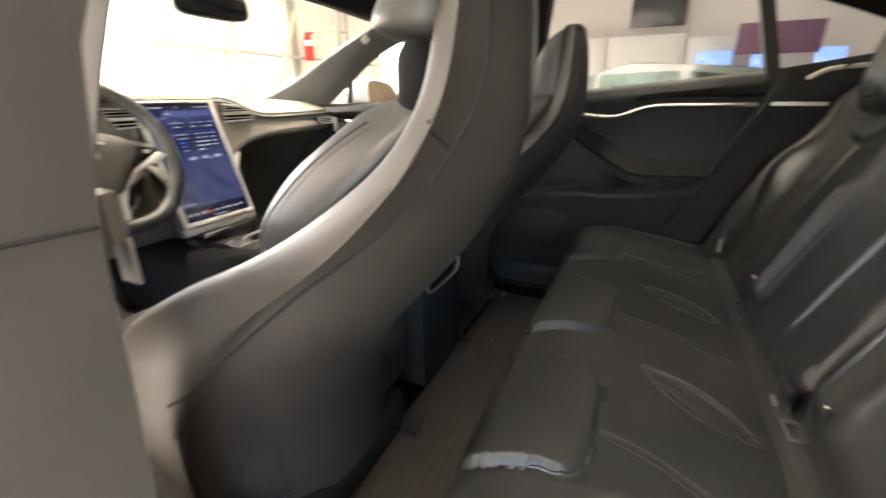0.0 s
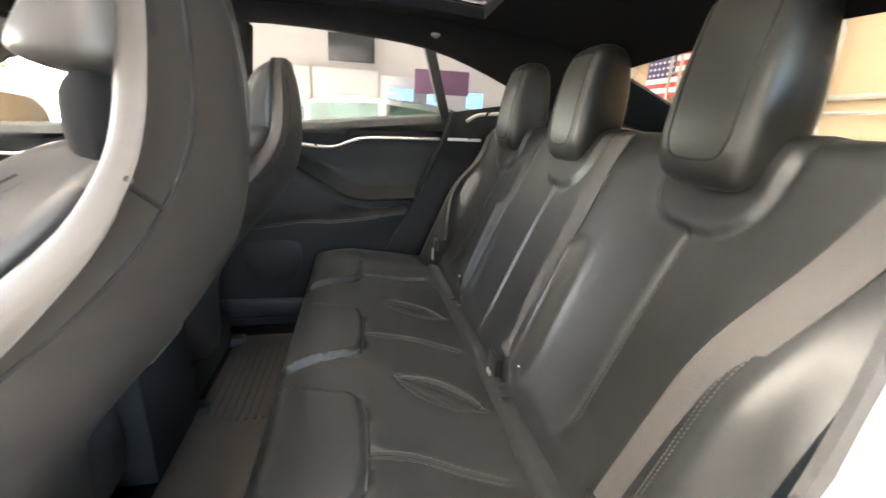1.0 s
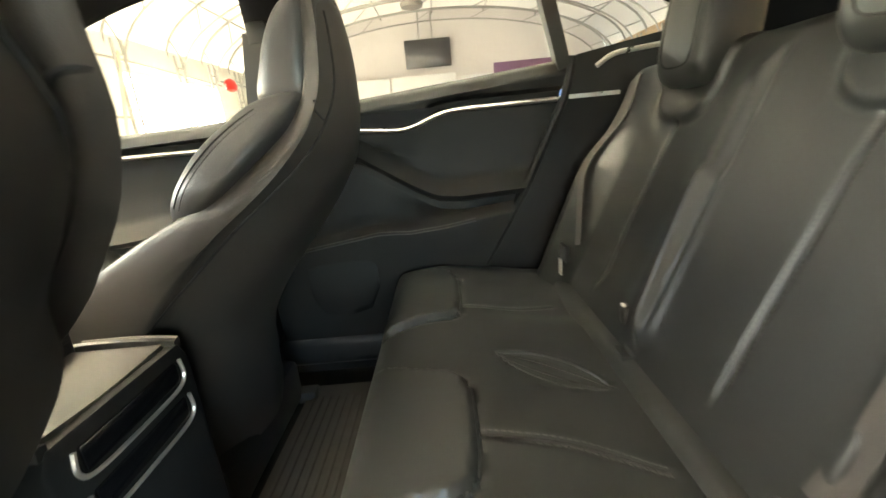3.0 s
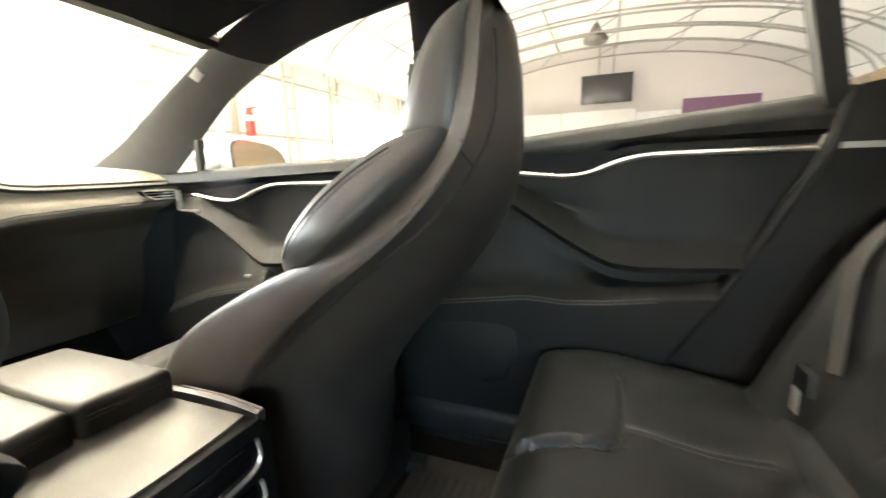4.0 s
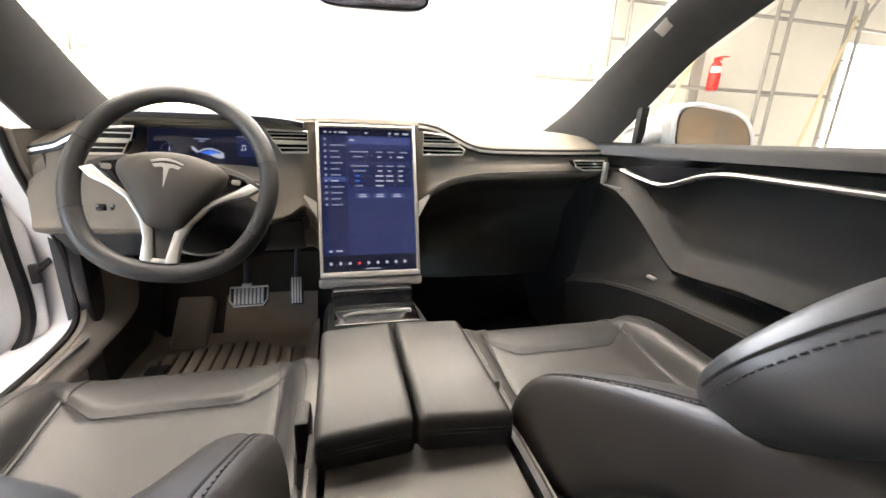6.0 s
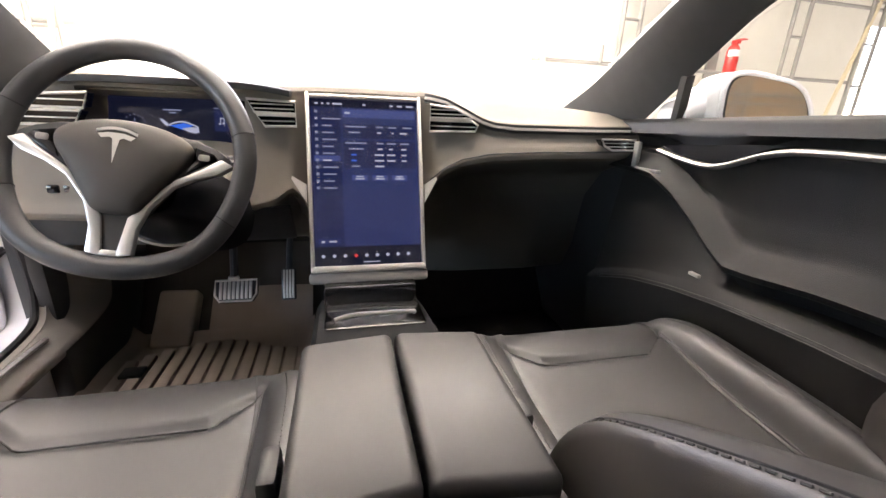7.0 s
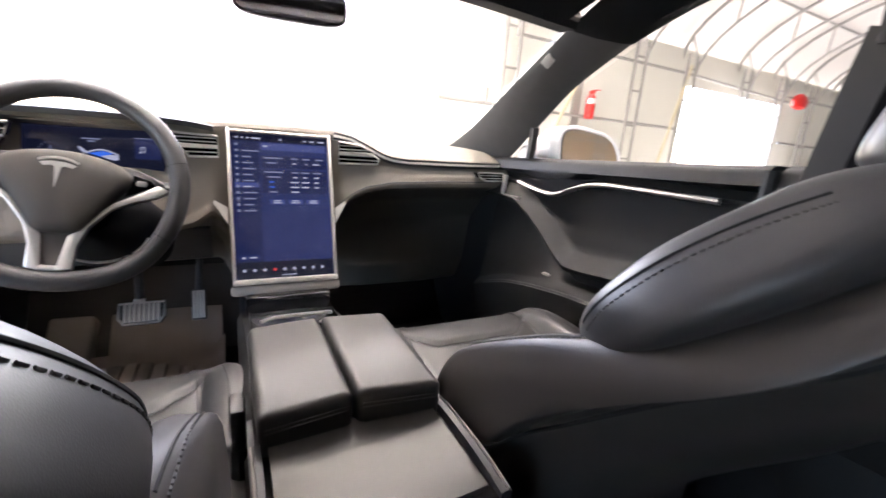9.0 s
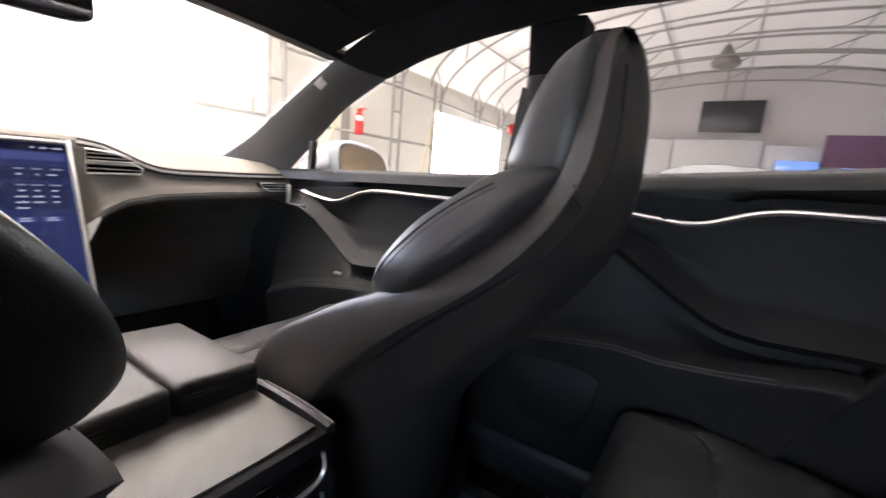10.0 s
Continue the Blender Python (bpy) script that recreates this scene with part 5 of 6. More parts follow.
for s in (-1, 1):
    part("side_rim", sweep(spl([(s * 0.106, 0.50, 0.710), (s * 0.108, 0.56, 0.714), (s * 0.108, 0.64, 0.714), (s * 0.108, 0.70, 0.705)], 16), [(-0.006, -0.01), (-0.006, 0.003), (0, 0.005), (0.006, 0.003), (0.006, -0.01)]), PLASTIC, con)
    part("rim_strip", sweep(spl([(s * 0.109, 0.50, 0.7155), (s * 0.111, 0.56, 0.7195), (s * 0.111, 0.64, 0.7195)], 12), circle(0.0016, 6)), GREY_PLASTIC, con, "thin grey strip")
    part("vent_frame", tube(spl([(s * 0.088, 0.492, 0.69), (s * 0.09, 0.492, 0.665), (s * 0.07, 0.492, 0.652), (0.0, 0.492, 0.650)], 20), 0.0028, 6, (0, 1, 0)), CHROME, con, "thin bright vent outline")
    part("vent_frame", tube(spl([(s * 0.088, 0.492, 0.635), (s * 0.09, 0.492, 0.61), (s * 0.07, 0.492, 0.597), (0.0, 0.492, 0.595)], 20), 0.0028, 6, (0, 1, 0)), CHROME, con, "thin bright vent outline")
for z in (0.675, 0.62):
    part("vent_slot", rbox((0, 0.494, z), (0.16, 0.006, 0.03), 0.002), GLOSS, con, "gloss black rear vent")
part("slot_rim", tube(spl([(-0.075, 1.115, 0.645), (-0.04, 1.125, 0.648), (0.06, 1.125, 0.648), (0.068, 1.12, 0.648)], 14), 0.004, 6), CHROME, con, "bright tray handle")
part("front_tray", rbox((0, 1.20, 0.615), (0.19, 0.16, 0.02), 0.006), GLOSS, con, "gloss black sliding tray")
part("bridge", rbox((0, 1.31, 0.62), (0.20, 0.10, 0.05), 0.01), GLOSS, con, "gloss black shelf below the screen")
arm = thing("armrest", "black leather split armrest lid on the console", "armrest")
for s in (-1, 1):
    b = rbox((s * 0.0535, 0.763, 0.707), (0.103, 0.228, 0.082), 0.010, 4)
    b = ([Vector((p.x, p.y - (abs(p.x) - 0.05) * 0.12, p.z + 0.004 * math.sin(math.pi * min(1, max(0, (p.y - 0.65) / 0.225))))) for p in b[0]], b[1])
    lid = part("lid", b, LEATHER, arm, angle=60)
    for z in (0.728, 0.733):
        part("seam", tube([(s * 0.0535 + a * 0.045, 0.6485 - (s * (s * 0.0535 + a * 0.045) - 0.05) * 0.12, z) for a in (-1, -0.5, 0, 0.5, 1)], 0.0009, 6), STITCH, lid)
part("hinge_block", rbox((0, 0.76, 0.675), (0.19, 0.20, 0.03), 0.006), PLASTIC, arm, "black plastic hinge block")

# ---- dashboard ----
dash = thing("dashboard", "dark leatherette dashboard with a thin chrome line and air vents", "dashboard")
TOPLINE = [(0.0, 1.036), (0.14, 1.034), (0.18, 1.026), (0.22, 1.008), (0.26, 0.988), (0.29, 0.979), (0.34, 0.975), (0.5, 0.976), (0.68, 0.979), (0.75, 0.979)]
LIP = [(0.0, 0.70), (0.118, 0.72), (0.132, 0.79), (0.15, 0.84), (0.18, 0.868), (0.22, 0.889), (0.29, 0.904), (0.45, 0.912), (0.70, 0.916), (0.75, 0.916)]


def dash_at(u, v):
    x = -0.74 + 1.48 * u
    a = abs(x)
    driver = smooth(-0.10, -0.16, x)
    zt = lerp_table(a, TOPLINE)
    zt = zt * (1 - driver) + driver * (lerp_table(a, [(0, 1.036), (0.2, 1.03), (0.55, 1.03), (0.60, 1.01), (0.66, 0.975), (0.75, 0.95)]))
    zl = lerp_table(a, LIP) * (1 - driver) + driver * lerp_table(a, [(0, 0.70), (0.118, 0.72), (0.132, 0.79), (0.16, 0.83), (0.2, 0.80), (0.3, 0.78), (0.75, 0.78)])
    yf = lerp_table(a, [(0, 1.425), (0.12, 1.42), (0.16, 1.395), (0.3, 1.375), (0.55, 1.37), (0.75, 1.40)])
    well = smooth(-0.235, -0.255, x) * smooth(-0.525, -0.505, x)
    prof = [(1.93, 1.0), (1.80, 1.036), (1.74, 1.046 - 0.03 * (a / 0.7) ** 2), (1.60, 1.047 - 0.025 * (a / 0.7) ** 2), (1.50, max(zt, 1.045 - 0.03 * (a / 0.7) ** 2)), (yf + 0.035, zt + 0.018), (yf + 0.010, zt + 0.010), (yf + 0.002, zt + 0.001), (yf + 0.004, zt - 0.006), (yf + 0.004 + 0.085 * well, zt - 0.02), (yf + 0.085 * well, zt - 0.07 if well > 0.5 else (zt + zl) / 2), (yf - 0.006, zl + 0.07 if well > 0.5 else zl + 0.025), (yf - 0.012, zl + 0.006), (yf - 0.006, zl - 0.004), (yf + 0.03, zl - 0.02), (yf + 0.14, zl - 0.06), (yf + 0.22, zl - 0.15 + 0.04 * driver), (yf + 0.25, 0.60 + 0.05 * driver), (yf + 0.30, 0.50 + 0.13 * driver), (yf + 0.45, 0.46 + 0.16 * driver)]
    k = v * (len(prof) - 1)
    i = min(int(k), len(prof) - 2)
    f = k - i
    return (x, prof[i][0] * (1 - f) + prof[i + 1][0] * f, prof[i][1] * (1 - f) + prof[i + 1][1] * f)


LIP_AT = 13.6 / 19
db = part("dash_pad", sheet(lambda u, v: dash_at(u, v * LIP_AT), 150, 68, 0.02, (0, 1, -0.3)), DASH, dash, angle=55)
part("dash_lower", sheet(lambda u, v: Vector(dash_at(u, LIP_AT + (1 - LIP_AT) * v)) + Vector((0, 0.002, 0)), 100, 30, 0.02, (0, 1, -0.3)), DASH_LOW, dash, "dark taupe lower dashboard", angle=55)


def dash_front(x, z):
    q = drape(db, [(x, 1.2, z)], (0, 1, 0), 0.0)
    return q[0] if q else Vector((x, 1.39, z))


for xs, driver in ((np.linspace(0.135, 0.70, 40), 0), (np.linspace(-0.58, -0.715, 14), 1)):
    pts = []
    for x in xs:
        z = lerp_table(abs(x), TOPLINE) if not driver else lerp_table(abs(x), [(0.55, 1.012), (0.60, 1.0), (0.66, 0.968), (0.75, 0.948)])
        p = dash_front(x, z - 0.003)
        pts.append((x, p.y - 0.005, z - 0.002))
    part("chrome_line", sweep(pts, [(-0.003, -0.003), (0.003, -0.003), (0.003, 0.004), (-0.003, 0.004)], (0, -1, 0.2)), SATIN, dash, "thin satin chrome line")
    for dz in (-0.0065, 0.0060):
        part("groove", sweep([(x, y + 0.001, z + dz) for x, y, z in pts], [(-0.003, -0.003), (0.003, -0.003), (0.003, 0.003), (-0.003, 0.003)], (0, -1, 0.2)), RUBBER, dash, "dark groove beside the chrome line")
pts = [dash_front(x, lerp_table(x, LIP) + 0.012) + Vector((0, -0.001, 0)) for x in np.linspace(0.15, 0.70, 40)]
part("stitch_line", tube(pts, 0.0016, 6), STITCH, dash)


def air_vent(outline, y, slats, label="black air vent with chrome outline", lean=0.0):
    """Outline of (x, z); a recessed dark box with slats and a bright rim."""
    t = thing("air_vent", label, "air vent", "air vents")
    cx = sum(p[0] for p in outline) / len(outline)
    cz = sum(p[1] for p in outline) / len(outline)
    yy = lambda x: y + lean * (x - cx)
    ring = lambda k, dy: [(cx + (px - cx) * k, yy(px) + dy, cz + (pz - cz) * k) for px, pz in outline]
    part("recess", loft([ring(1.0, -0.012), ring(0.94, -0.012), ring(0.90, 0.02)], True), GLOSS, t, "gloss black recess", smooth=False)
    part("rim", tube(ring(1.0, -0.016), 0.0026, 6, (0, 1, 0), True), SATIN, t, "chrome rim")
    x0, x1 = min(p[0] for p in outline), max(p[0] for p in outline)
    z0, z1 = min(p[1] for p in outline), max(p[1] for p in outline)
    for k in range(slats):
        z = z0 + (z1 - z0) * (k + 1) / (slats + 1)
        inside = [px for px in np.linspace(x0, x1, 60) if in_poly(px, z, outline)]
        if len(inside) > 4:
            a, b = inside[1], inside[-2]
            part("slat", rbox(((a + b) / 2, yy((a + b) / 2) - 0.008, z), (b - a, 0.012, 0.003), 0.001, 1, Matrix.Rotation(math.atan(lean), 4, "Z")), PLASTIC, t)
            part("slat_edge", rbox(((a + b) / 2, yy((a + b) / 2) - 0.0145, z), (b - a, 0.0015, 0.0022), 0, 1, Matrix.Rotation(math.atan(lean), 4, "Z")), SATIN, t, "bright edge of a slat", smooth=False)
    return t


def in_poly(x, y, poly):
    c = False
    for (x0, y0), (x1, y1) in zip(poly, poly[1:] + poly[:1]):
        if (y0 > y) != (y1 > y) and x < (x1 - x0) * (y - y0) / (y1 - y0) + x0:
            c = not c
    return c


for s in (1, -1):
    up = [(s * 0.142, 1.018), (s * 0.195, 1.013), (s * 0.225, 1.000), (s * 0.236, 0.992), (s * 0.142, 0.991)]
    lo = [(s * 0.142, 0.986), (s * 0.238, 0.986), (s * 0.25, 0.978), (s * 0.245, 0.965), (s * 0.142, 0.962)]
    if s < 0:
        up = [(-0.142, 1.011), (-0.232, 1.014), (-0.219, 0.989), (-0.142, 0.988)]
        lo = [(-0.142, 0.984), (-0.216, 0.984), (-0.201, 0.962), (-0.142, 0.963)]
    air_vent(up, 1.388, 2, lean=-0.14 * s)
    air_vent(lo, 1.388, 1, lean=-0.14 * s)
air_vent([(0.555, 0.957), (0.66, 0.957), (0.66, 0.932), (0.59, 0.932), (0.565, 0.942)], 1.362, 2, lean=0.15)
air_vent([(-0.49, 1.012), (-0.58, 1.006), (-0.60, 0.985), (-0.50, 0.985)], 1.36, 1)
air_vent([(-0.505, 0.98), (-0.60, 0.98), (-0.61, 0.955), (-0.52, 0.955)], 1.36, 1)

# ---- touch screen ----
scr = thing("touch_screen", "large portrait touch screen with blue menu in a satin frame", "touch screen")
SM = Matrix.Translation((0.0, 1.3575, 0.850)) @ Euler((radians(90 - 18.3), 0, 0)).to_matrix().to_4x4()
SW, SH = 0.229, 0.358


def on_screen(x, y, w, h, mat, name="tile", lift=0.0, label=""):
    """A flat tile on the screen, x and y from its top left corner, in parts of its width and height."""
    cx, cy = (x + w / 2 - 0.5) * SW, (0.5 - y - h / 2) * SH
    return part(name, moved(rbox((cx, cy, 0.0004 + lift), (w * SW, h * SH, 0.0008), 0), SM), mat, scr, label, smooth=False)


part("frame", moved(join(rbox((-SW / 2 - 0.006, 0, 0), (0.008, SH + 0.026, 0.018), 0.003), rbox((SW / 2 + 0.006, 0, 0), (0.008, SH + 0.026, 0.018), 0.003), rbox((0, -SH / 2 - 0.009, 0), (SW + 0.02, 0.014, 0.02), 0.004), rbox((0, SH / 2 + 0.006, 0), (SW + 0.004, 0.008, 0.016), 0.003)), SM), SATIN, scr, "satin metal frame")
part("chin", moved(rbox((0, -SH / 2 - 0.028, -0.01), (SW + 0.03, 0.026, 0.03), 0.008), SM), GREY_PLASTIC, scr, "grey chin below the screen")
part("back_box", moved(rbox((0, -0.01, -0.035), (SW + 0.018, SH + 0.05, 0.05), 0.006), SM), PLASTIC, scr, "black screen housing")
part("panel", moved(rbox((0, 0, -0.003), (SW + 0.004, SH + 0.004, 0.005), 0), SM), SCREEN_BLACK, scr, "black screen glass")
on_screen(0.0, 0.0, 1.0, 0.045, SCREEN_BLACK, "status_bar")
on_screen(0.0, 0.045, 0.27, 0.845, SCREEN_DARK, "menu_column")
on_screen(0.27, 0.045, 0.73, 0.845, SCREEN_BLUE, "page")
on_screen(0.29, 0.055, 0.69, 0.05, SCREEN_HEAD, "page_header", 0.0005)
on_screen(0.02, 0.338, 0.24, 0.034, SCREEN_HEAD, "menu_choice", 0.0005)
on_screen(0.29, 0.145, 0.69, 0.085, SCREEN_DARK, "table_block", 0.0005)
on_screen(0.29, 0.245, 0.69, 0.165, SCREEN_DARK, "table_block", 0.0005)
L2 = 0.0012
for k in range(12):
    y = 0.066 + k * 0.0418
    if k:
        on_screen(0.10, y + 0.004, (0.17, 0.09, 0.11, 0.13, 0.10, 0.11, 0.08, 0.14, 0.12, 0.10, 0.12)[k - 1], 0.009, SCREEN_GREY if k != 7 else SCREEN_WHITE, "text_bar", L2)
    on_screen(0.035, y, 0.028, 0.016, SCREEN_GREY, "menu_icon", L2)
on_screen(0.035, 0.86 - 0.02, 0.20, 0.032, SCREEN_BLUE, "button", 0.0005)
on_screen(0.06, 0.852, 0.03, 0.014, SCREEN_WHITE, "menu_icon", L2)
on_screen(0.13, 0.853, 0.07, 0.010, SCREEN_WHITE, "text_bar", L2)
on_screen(0.31, 0.072, 0.05, 0.012, SCREEN_WHITE, "text_bar", L2)
for y, cells in ((0.155, ((0.31, 0.2, 0), (0.60, 0.07, 0), (0.72, 0.08, 0), (0.86, 0.09, 0))), (0.190, ((0.34, 0.11, 0), (0.61, 0.04, 1), (0.75, 0.02, 1), (0.83, 0.07, 1))),
                 (0.255, ((0.31, 0.2, 0), (0.60, 0.07, 0), (0.70, 0.09, 0), (0.83, 0.09, 0))), (0.290, ((0.34, 0.14, 0), (0.61, 0.05, 1), (0.72, 0.04, 1), (0.84, 0.05, 1))),
                 (0.326, ((0.36, 0.05, 2), (0.58, 0.09, 1), (0.70, 0.08, 1), (0.84, 0.05, 1))), (0.361, ((0.36, 0.05, 2), (0.58, 0.09, 1), (0.70, 0.08, 1), (0.84, 0.05, 1))), (0.396, ((0.36, 0.08, 0), (0.58, 0.09, 1)))):
    for x, w, c in cells:
        on_screen(x, y, w, 0.010, (SCREEN_GREY, SCREEN_WHITE, SCREEN_LINK)[c], "text_bar", L2)
for x in (0.36, 0.55, 0.74):
    on_screen(x, 0.455, 0.15, 0.034, SCREEN_HEAD, "button", 0.0005)
    on_screen(x + 0.04, 0.460, 0.07, 0.008, SCREEN_WHITE, "text_bar", L2)
    on_screen(x + 0.03, 0.474, 0.09, 0.008, SCREEN_WHITE, "text_bar", L2)
on_screen(0.0, 0.89, 1.0, 0.11, SCREEN_BLACK, "dock", 0.0003)
for k in range(9):
    x = 0.05 + k * 0.1005
    on_screen(x + 0.005, 0.940, 0.034, 0.012, SCREEN_RED if k == 3 else SCREEN_WHITE, "dock_icon", L2)
    on_screen(x + 0.012, 0.936, 0.018, 0.021, SCREEN_RED if k == 3 else SCREEN_WHITE, "dock_icon", L2)
on_screen(0.44, 0.984, 0.16, 0.006, SCREEN_WHITE, "home_bar", L2)
for x, w in ((0.04, 0.03), (0.10, 0.02), (0.15, 0.025), (0.20, 0.09), (0.48, 0.03), (0.74, 0.03), (0.81, 0.05), (0.90, 0.07)):
    on_screen(x, 0.02, w, 0.011, SCREEN_WHITE, "status_mark", L2)
for s in (-1, 1):
    w = part("side_wing", prism([(0, 0), (s * 0.028, 0.018), (s * 0.030, 0.012), (0.003 * s, -0.035), (0, -0.04)], 0.01, SM @ Matrix.Translation((s * (SW / 2 + 0.013), -0.005, -0.006))), SATIN, scr, "satin wedge beside the frame", smooth=False)

# ---- instrument cluster ----
cl = thing("instrument_cluster", "dark glass instrument display with small white marks", "instrument display")
CM = Matrix.Translation((-0.388, 1.448, 0.962)) @ Euler((radians(90 - 14), 0, 0)).to_matrix().to_4x4()
part("glass_panel", moved(rbox((0, 0, 0), (0.272, 0.12, 0.012), 0.006), CM), GLOSS, cl)
part("display", moved(rbox((0.0, 0.0, 0.0065), (0.262, 0.108, 0.002), 0), CM), SCREEN_BLACK, cl, "dark blue lit display", smooth=False)
part("page", moved(rbox((0.100, 0.004, 0.0080), (0.050, 0.046, 0.001), 0), CM), SCREEN_DARK, cl, smooth=False)
part("page_edge", moved(rbox((0.100, 0.029, 0.0082), (0.050, 0.0014, 0.001), 0), CM), SCREEN_GREY, cl, smooth=False)
part("note_icon", moved(join(rbox((0.087, 0.002, 0.0090), (0.0014, 0.011, 0.001), 0), rbox((0.094, 0.003, 0.0090), (0.0014, 0.011, 0.001), 0), rbox((0.0905, 0.008, 0.0090), (0.0084, 0.0022, 0.001), 0), rbox((0.0858, -0.0035, 0.0090), (0.004, 0.0032, 0.001), 0), rbox((0.0928, -0.0025, 0.0090), (0.004, 0.0032, 0.001), 0)), CM), SCREEN_WHITE, cl, smooth=False)
roof = spl([(-0.012, -0.009), (0.0, -0.003), (0.016, -0.001), (0.032, -0.006), (0.044, -0.012)], 14)
part("car_picture", moved(join(prism([(-0.028, 0.004), (-0.022, 0.003), (-0.012, -0.006), (-0.014, -0.012), (-0.022, -0.006)], 0.001, Matrix.Translation((0, 0, 0.0086))), prism([(x, y + 0.001) for x, y in roof] + [(x, y - 0.0022) for x, y in reversed(roof)], 0.001, Matrix.Translation((0, 0, 0.0086))), prism([(0.012, -0.016), (0.03, -0.012), (0.044, -0.013), (0.045, -0.023), (0.036, -0.025), (0.024, -0.022)], 0.001, Matrix.Translation((0, 0, 0.0086)))), CM), SCREEN_WHITE, cl, "white car picture", smooth=False)
part("car_glow", moved(prism([(-0.01, -0.010), (0.016, -0.004), (0.034, -0.009), (0.014, -0.018)], 0.001, Matrix.Translation((0, 0, 0.0080))), CM), SCREEN_LINK, cl, "blue window of the car picture", smooth=False)
for x, y, w in ((-0.004, 0.022, 0.034), (-0.003, 0.0165, 0.014)):
    part("text_bar", moved(rbox((x, y, 0.0088), (w, 0.0026, 0.001), 0), CM), SCREEN_GREY, cl, smooth=False)
for k in range(9):
    a = math.pi * (0.0 + k / 8)
    part("dial_mark", moved(rbox((-0.073 + 0.020 * math.cos(a), -0.010 + 0.020 * math.sin(a), 0.0088), (0.0018, 0.0018, 0.001), 0), CM), SCREEN_WHITE if k in (0, 4, 8) else SCREEN_GREY, cl, smooth=False)
part("dial_needle", moved(prism([(-0.076, -0.008), (-0.073, 0.004), (-0.070, -0.008)], 0.001, Matrix.Translation((0, 0, 0.0086))), CM), SCREEN_GREY, cl, smooth=False)
hood = part("cluster_hood", sheet(lambda u, v: (-0.375 + 0.225 * (2 * v - 1), 1.36 + 0.14 * u, 1.038 + 0.012 * (1 - (2 * v - 1) ** 4) - 0.006 * (1 - u)), 6, 20, 0.012, (0, 0, -1)), PLASTIC, dash, "dark hood over the instruments", angle=50)

# ---- steering wheel ----
wheel = thing("steering_wheel", "black leather three spoke steering wheel with satin inserts", "steering wheel")
WM = Matrix.Translation((-0.374, 1.165, 0.914)) @ Euler((radians(90 - 24), 0, 0)).to_matrix().to_4x4() @ Matrix.Rotation(radians(-8), 4, "Z")
AX = 0.004


def wheel_r(a):
    """Rim radius by angle, 0 to the right; the lower corners are drawn out and the bottom is flat."""
    d = lambda c: math.degrees(math.atan2(math.sin(a - radians(c)), math.cos(a - radians(c))))
    return 0.1650 + 0.0075 * math.sin(a) ** 2 + 0.006 * (math.exp(-(d(-48) / 22) ** 2) + math.exp(-(d(-132) / 22) ** 2)) - 0.003 * math.exp(-(d(-90) / 20) ** 2)


rim_pts = [(AX + wheel_r(a) * math.cos(a), 0.008 + wheel_r(a) * math.sin(a), 0) for a in np.linspace(0, 2 * math.pi, 121)[:-1]]
part("rim", moved(sweep(rim_pts, [(0.0162 * math.cos(b) * (1 + 0.08 * math.cos(2 * b)), 0.0155 * math.sin(b)) for b in np.linspace(0, 2 * math.pi, 19)[:-1]], (0, 0, 1), True), WM), LEATHER, wheel, "black leather rim", angle=70)
for a in (20, 160, 205, 330):
    b = radians(a)
    r = wheel_r(b)
    c = Vector((AX + r * math.cos(b), 0.009 + r * math.sin(b), 0))
    o = Vector((math.cos(b), math.sin(b), 0))
    part("grip_seam", moved(tube([c + o * 0.0172 * math.cos(q) + Vector((0, 0, 0.0162 * math.sin(q))) for q in np.linspace(0, 2 * math.pi, 19)[:-1]], 0.0008, 5, tuple(o.cross(Vector((0, 0, 1)))), True), WM), SEAM, wheel)
hub = [(0, 0.060), (0.04, 0.056), (0.072, 0.046), (0.091, 0.030), (0.090, 0.010), (0.075, -0.012), (0.058, -0.038), (0.042, -0.062), (0.027, -0.081), (0, -0.084)]
hub = hub + [(-x, y) for x, y in reversed(hub[1:-1])]
hs = [(x + AX, y) for x, y in spl(hub, 72, True)]
part("airbag_cover", moved(loft([[(AX + (x - AX) * k, y * k, z) for x, y in hs] for k, z in ((0.98, -0.025), (1.0, 0.004), (0.985, 0.013), (0.93, 0.020), (0.80, 0.0245), (0.5, 0.028), (0.2, 0.029))]), WM), HUB, wheel, "charcoal airbag cover", angle=60)
STRIP = [(0.150, 0.012), (0.131, -0.004), (0.099, -0.016), (0.070, -0.033), (0.043, -0.068), (0.031, -0.103), (0.030, -0.142), (0.011, -0.146), (0.010, -0.137), (0.017, -0.087), (0.024, -0.080), (0.050, -0.044), (0.072, -0.021), (0.108, 0.002), (0.131, 0.020)]
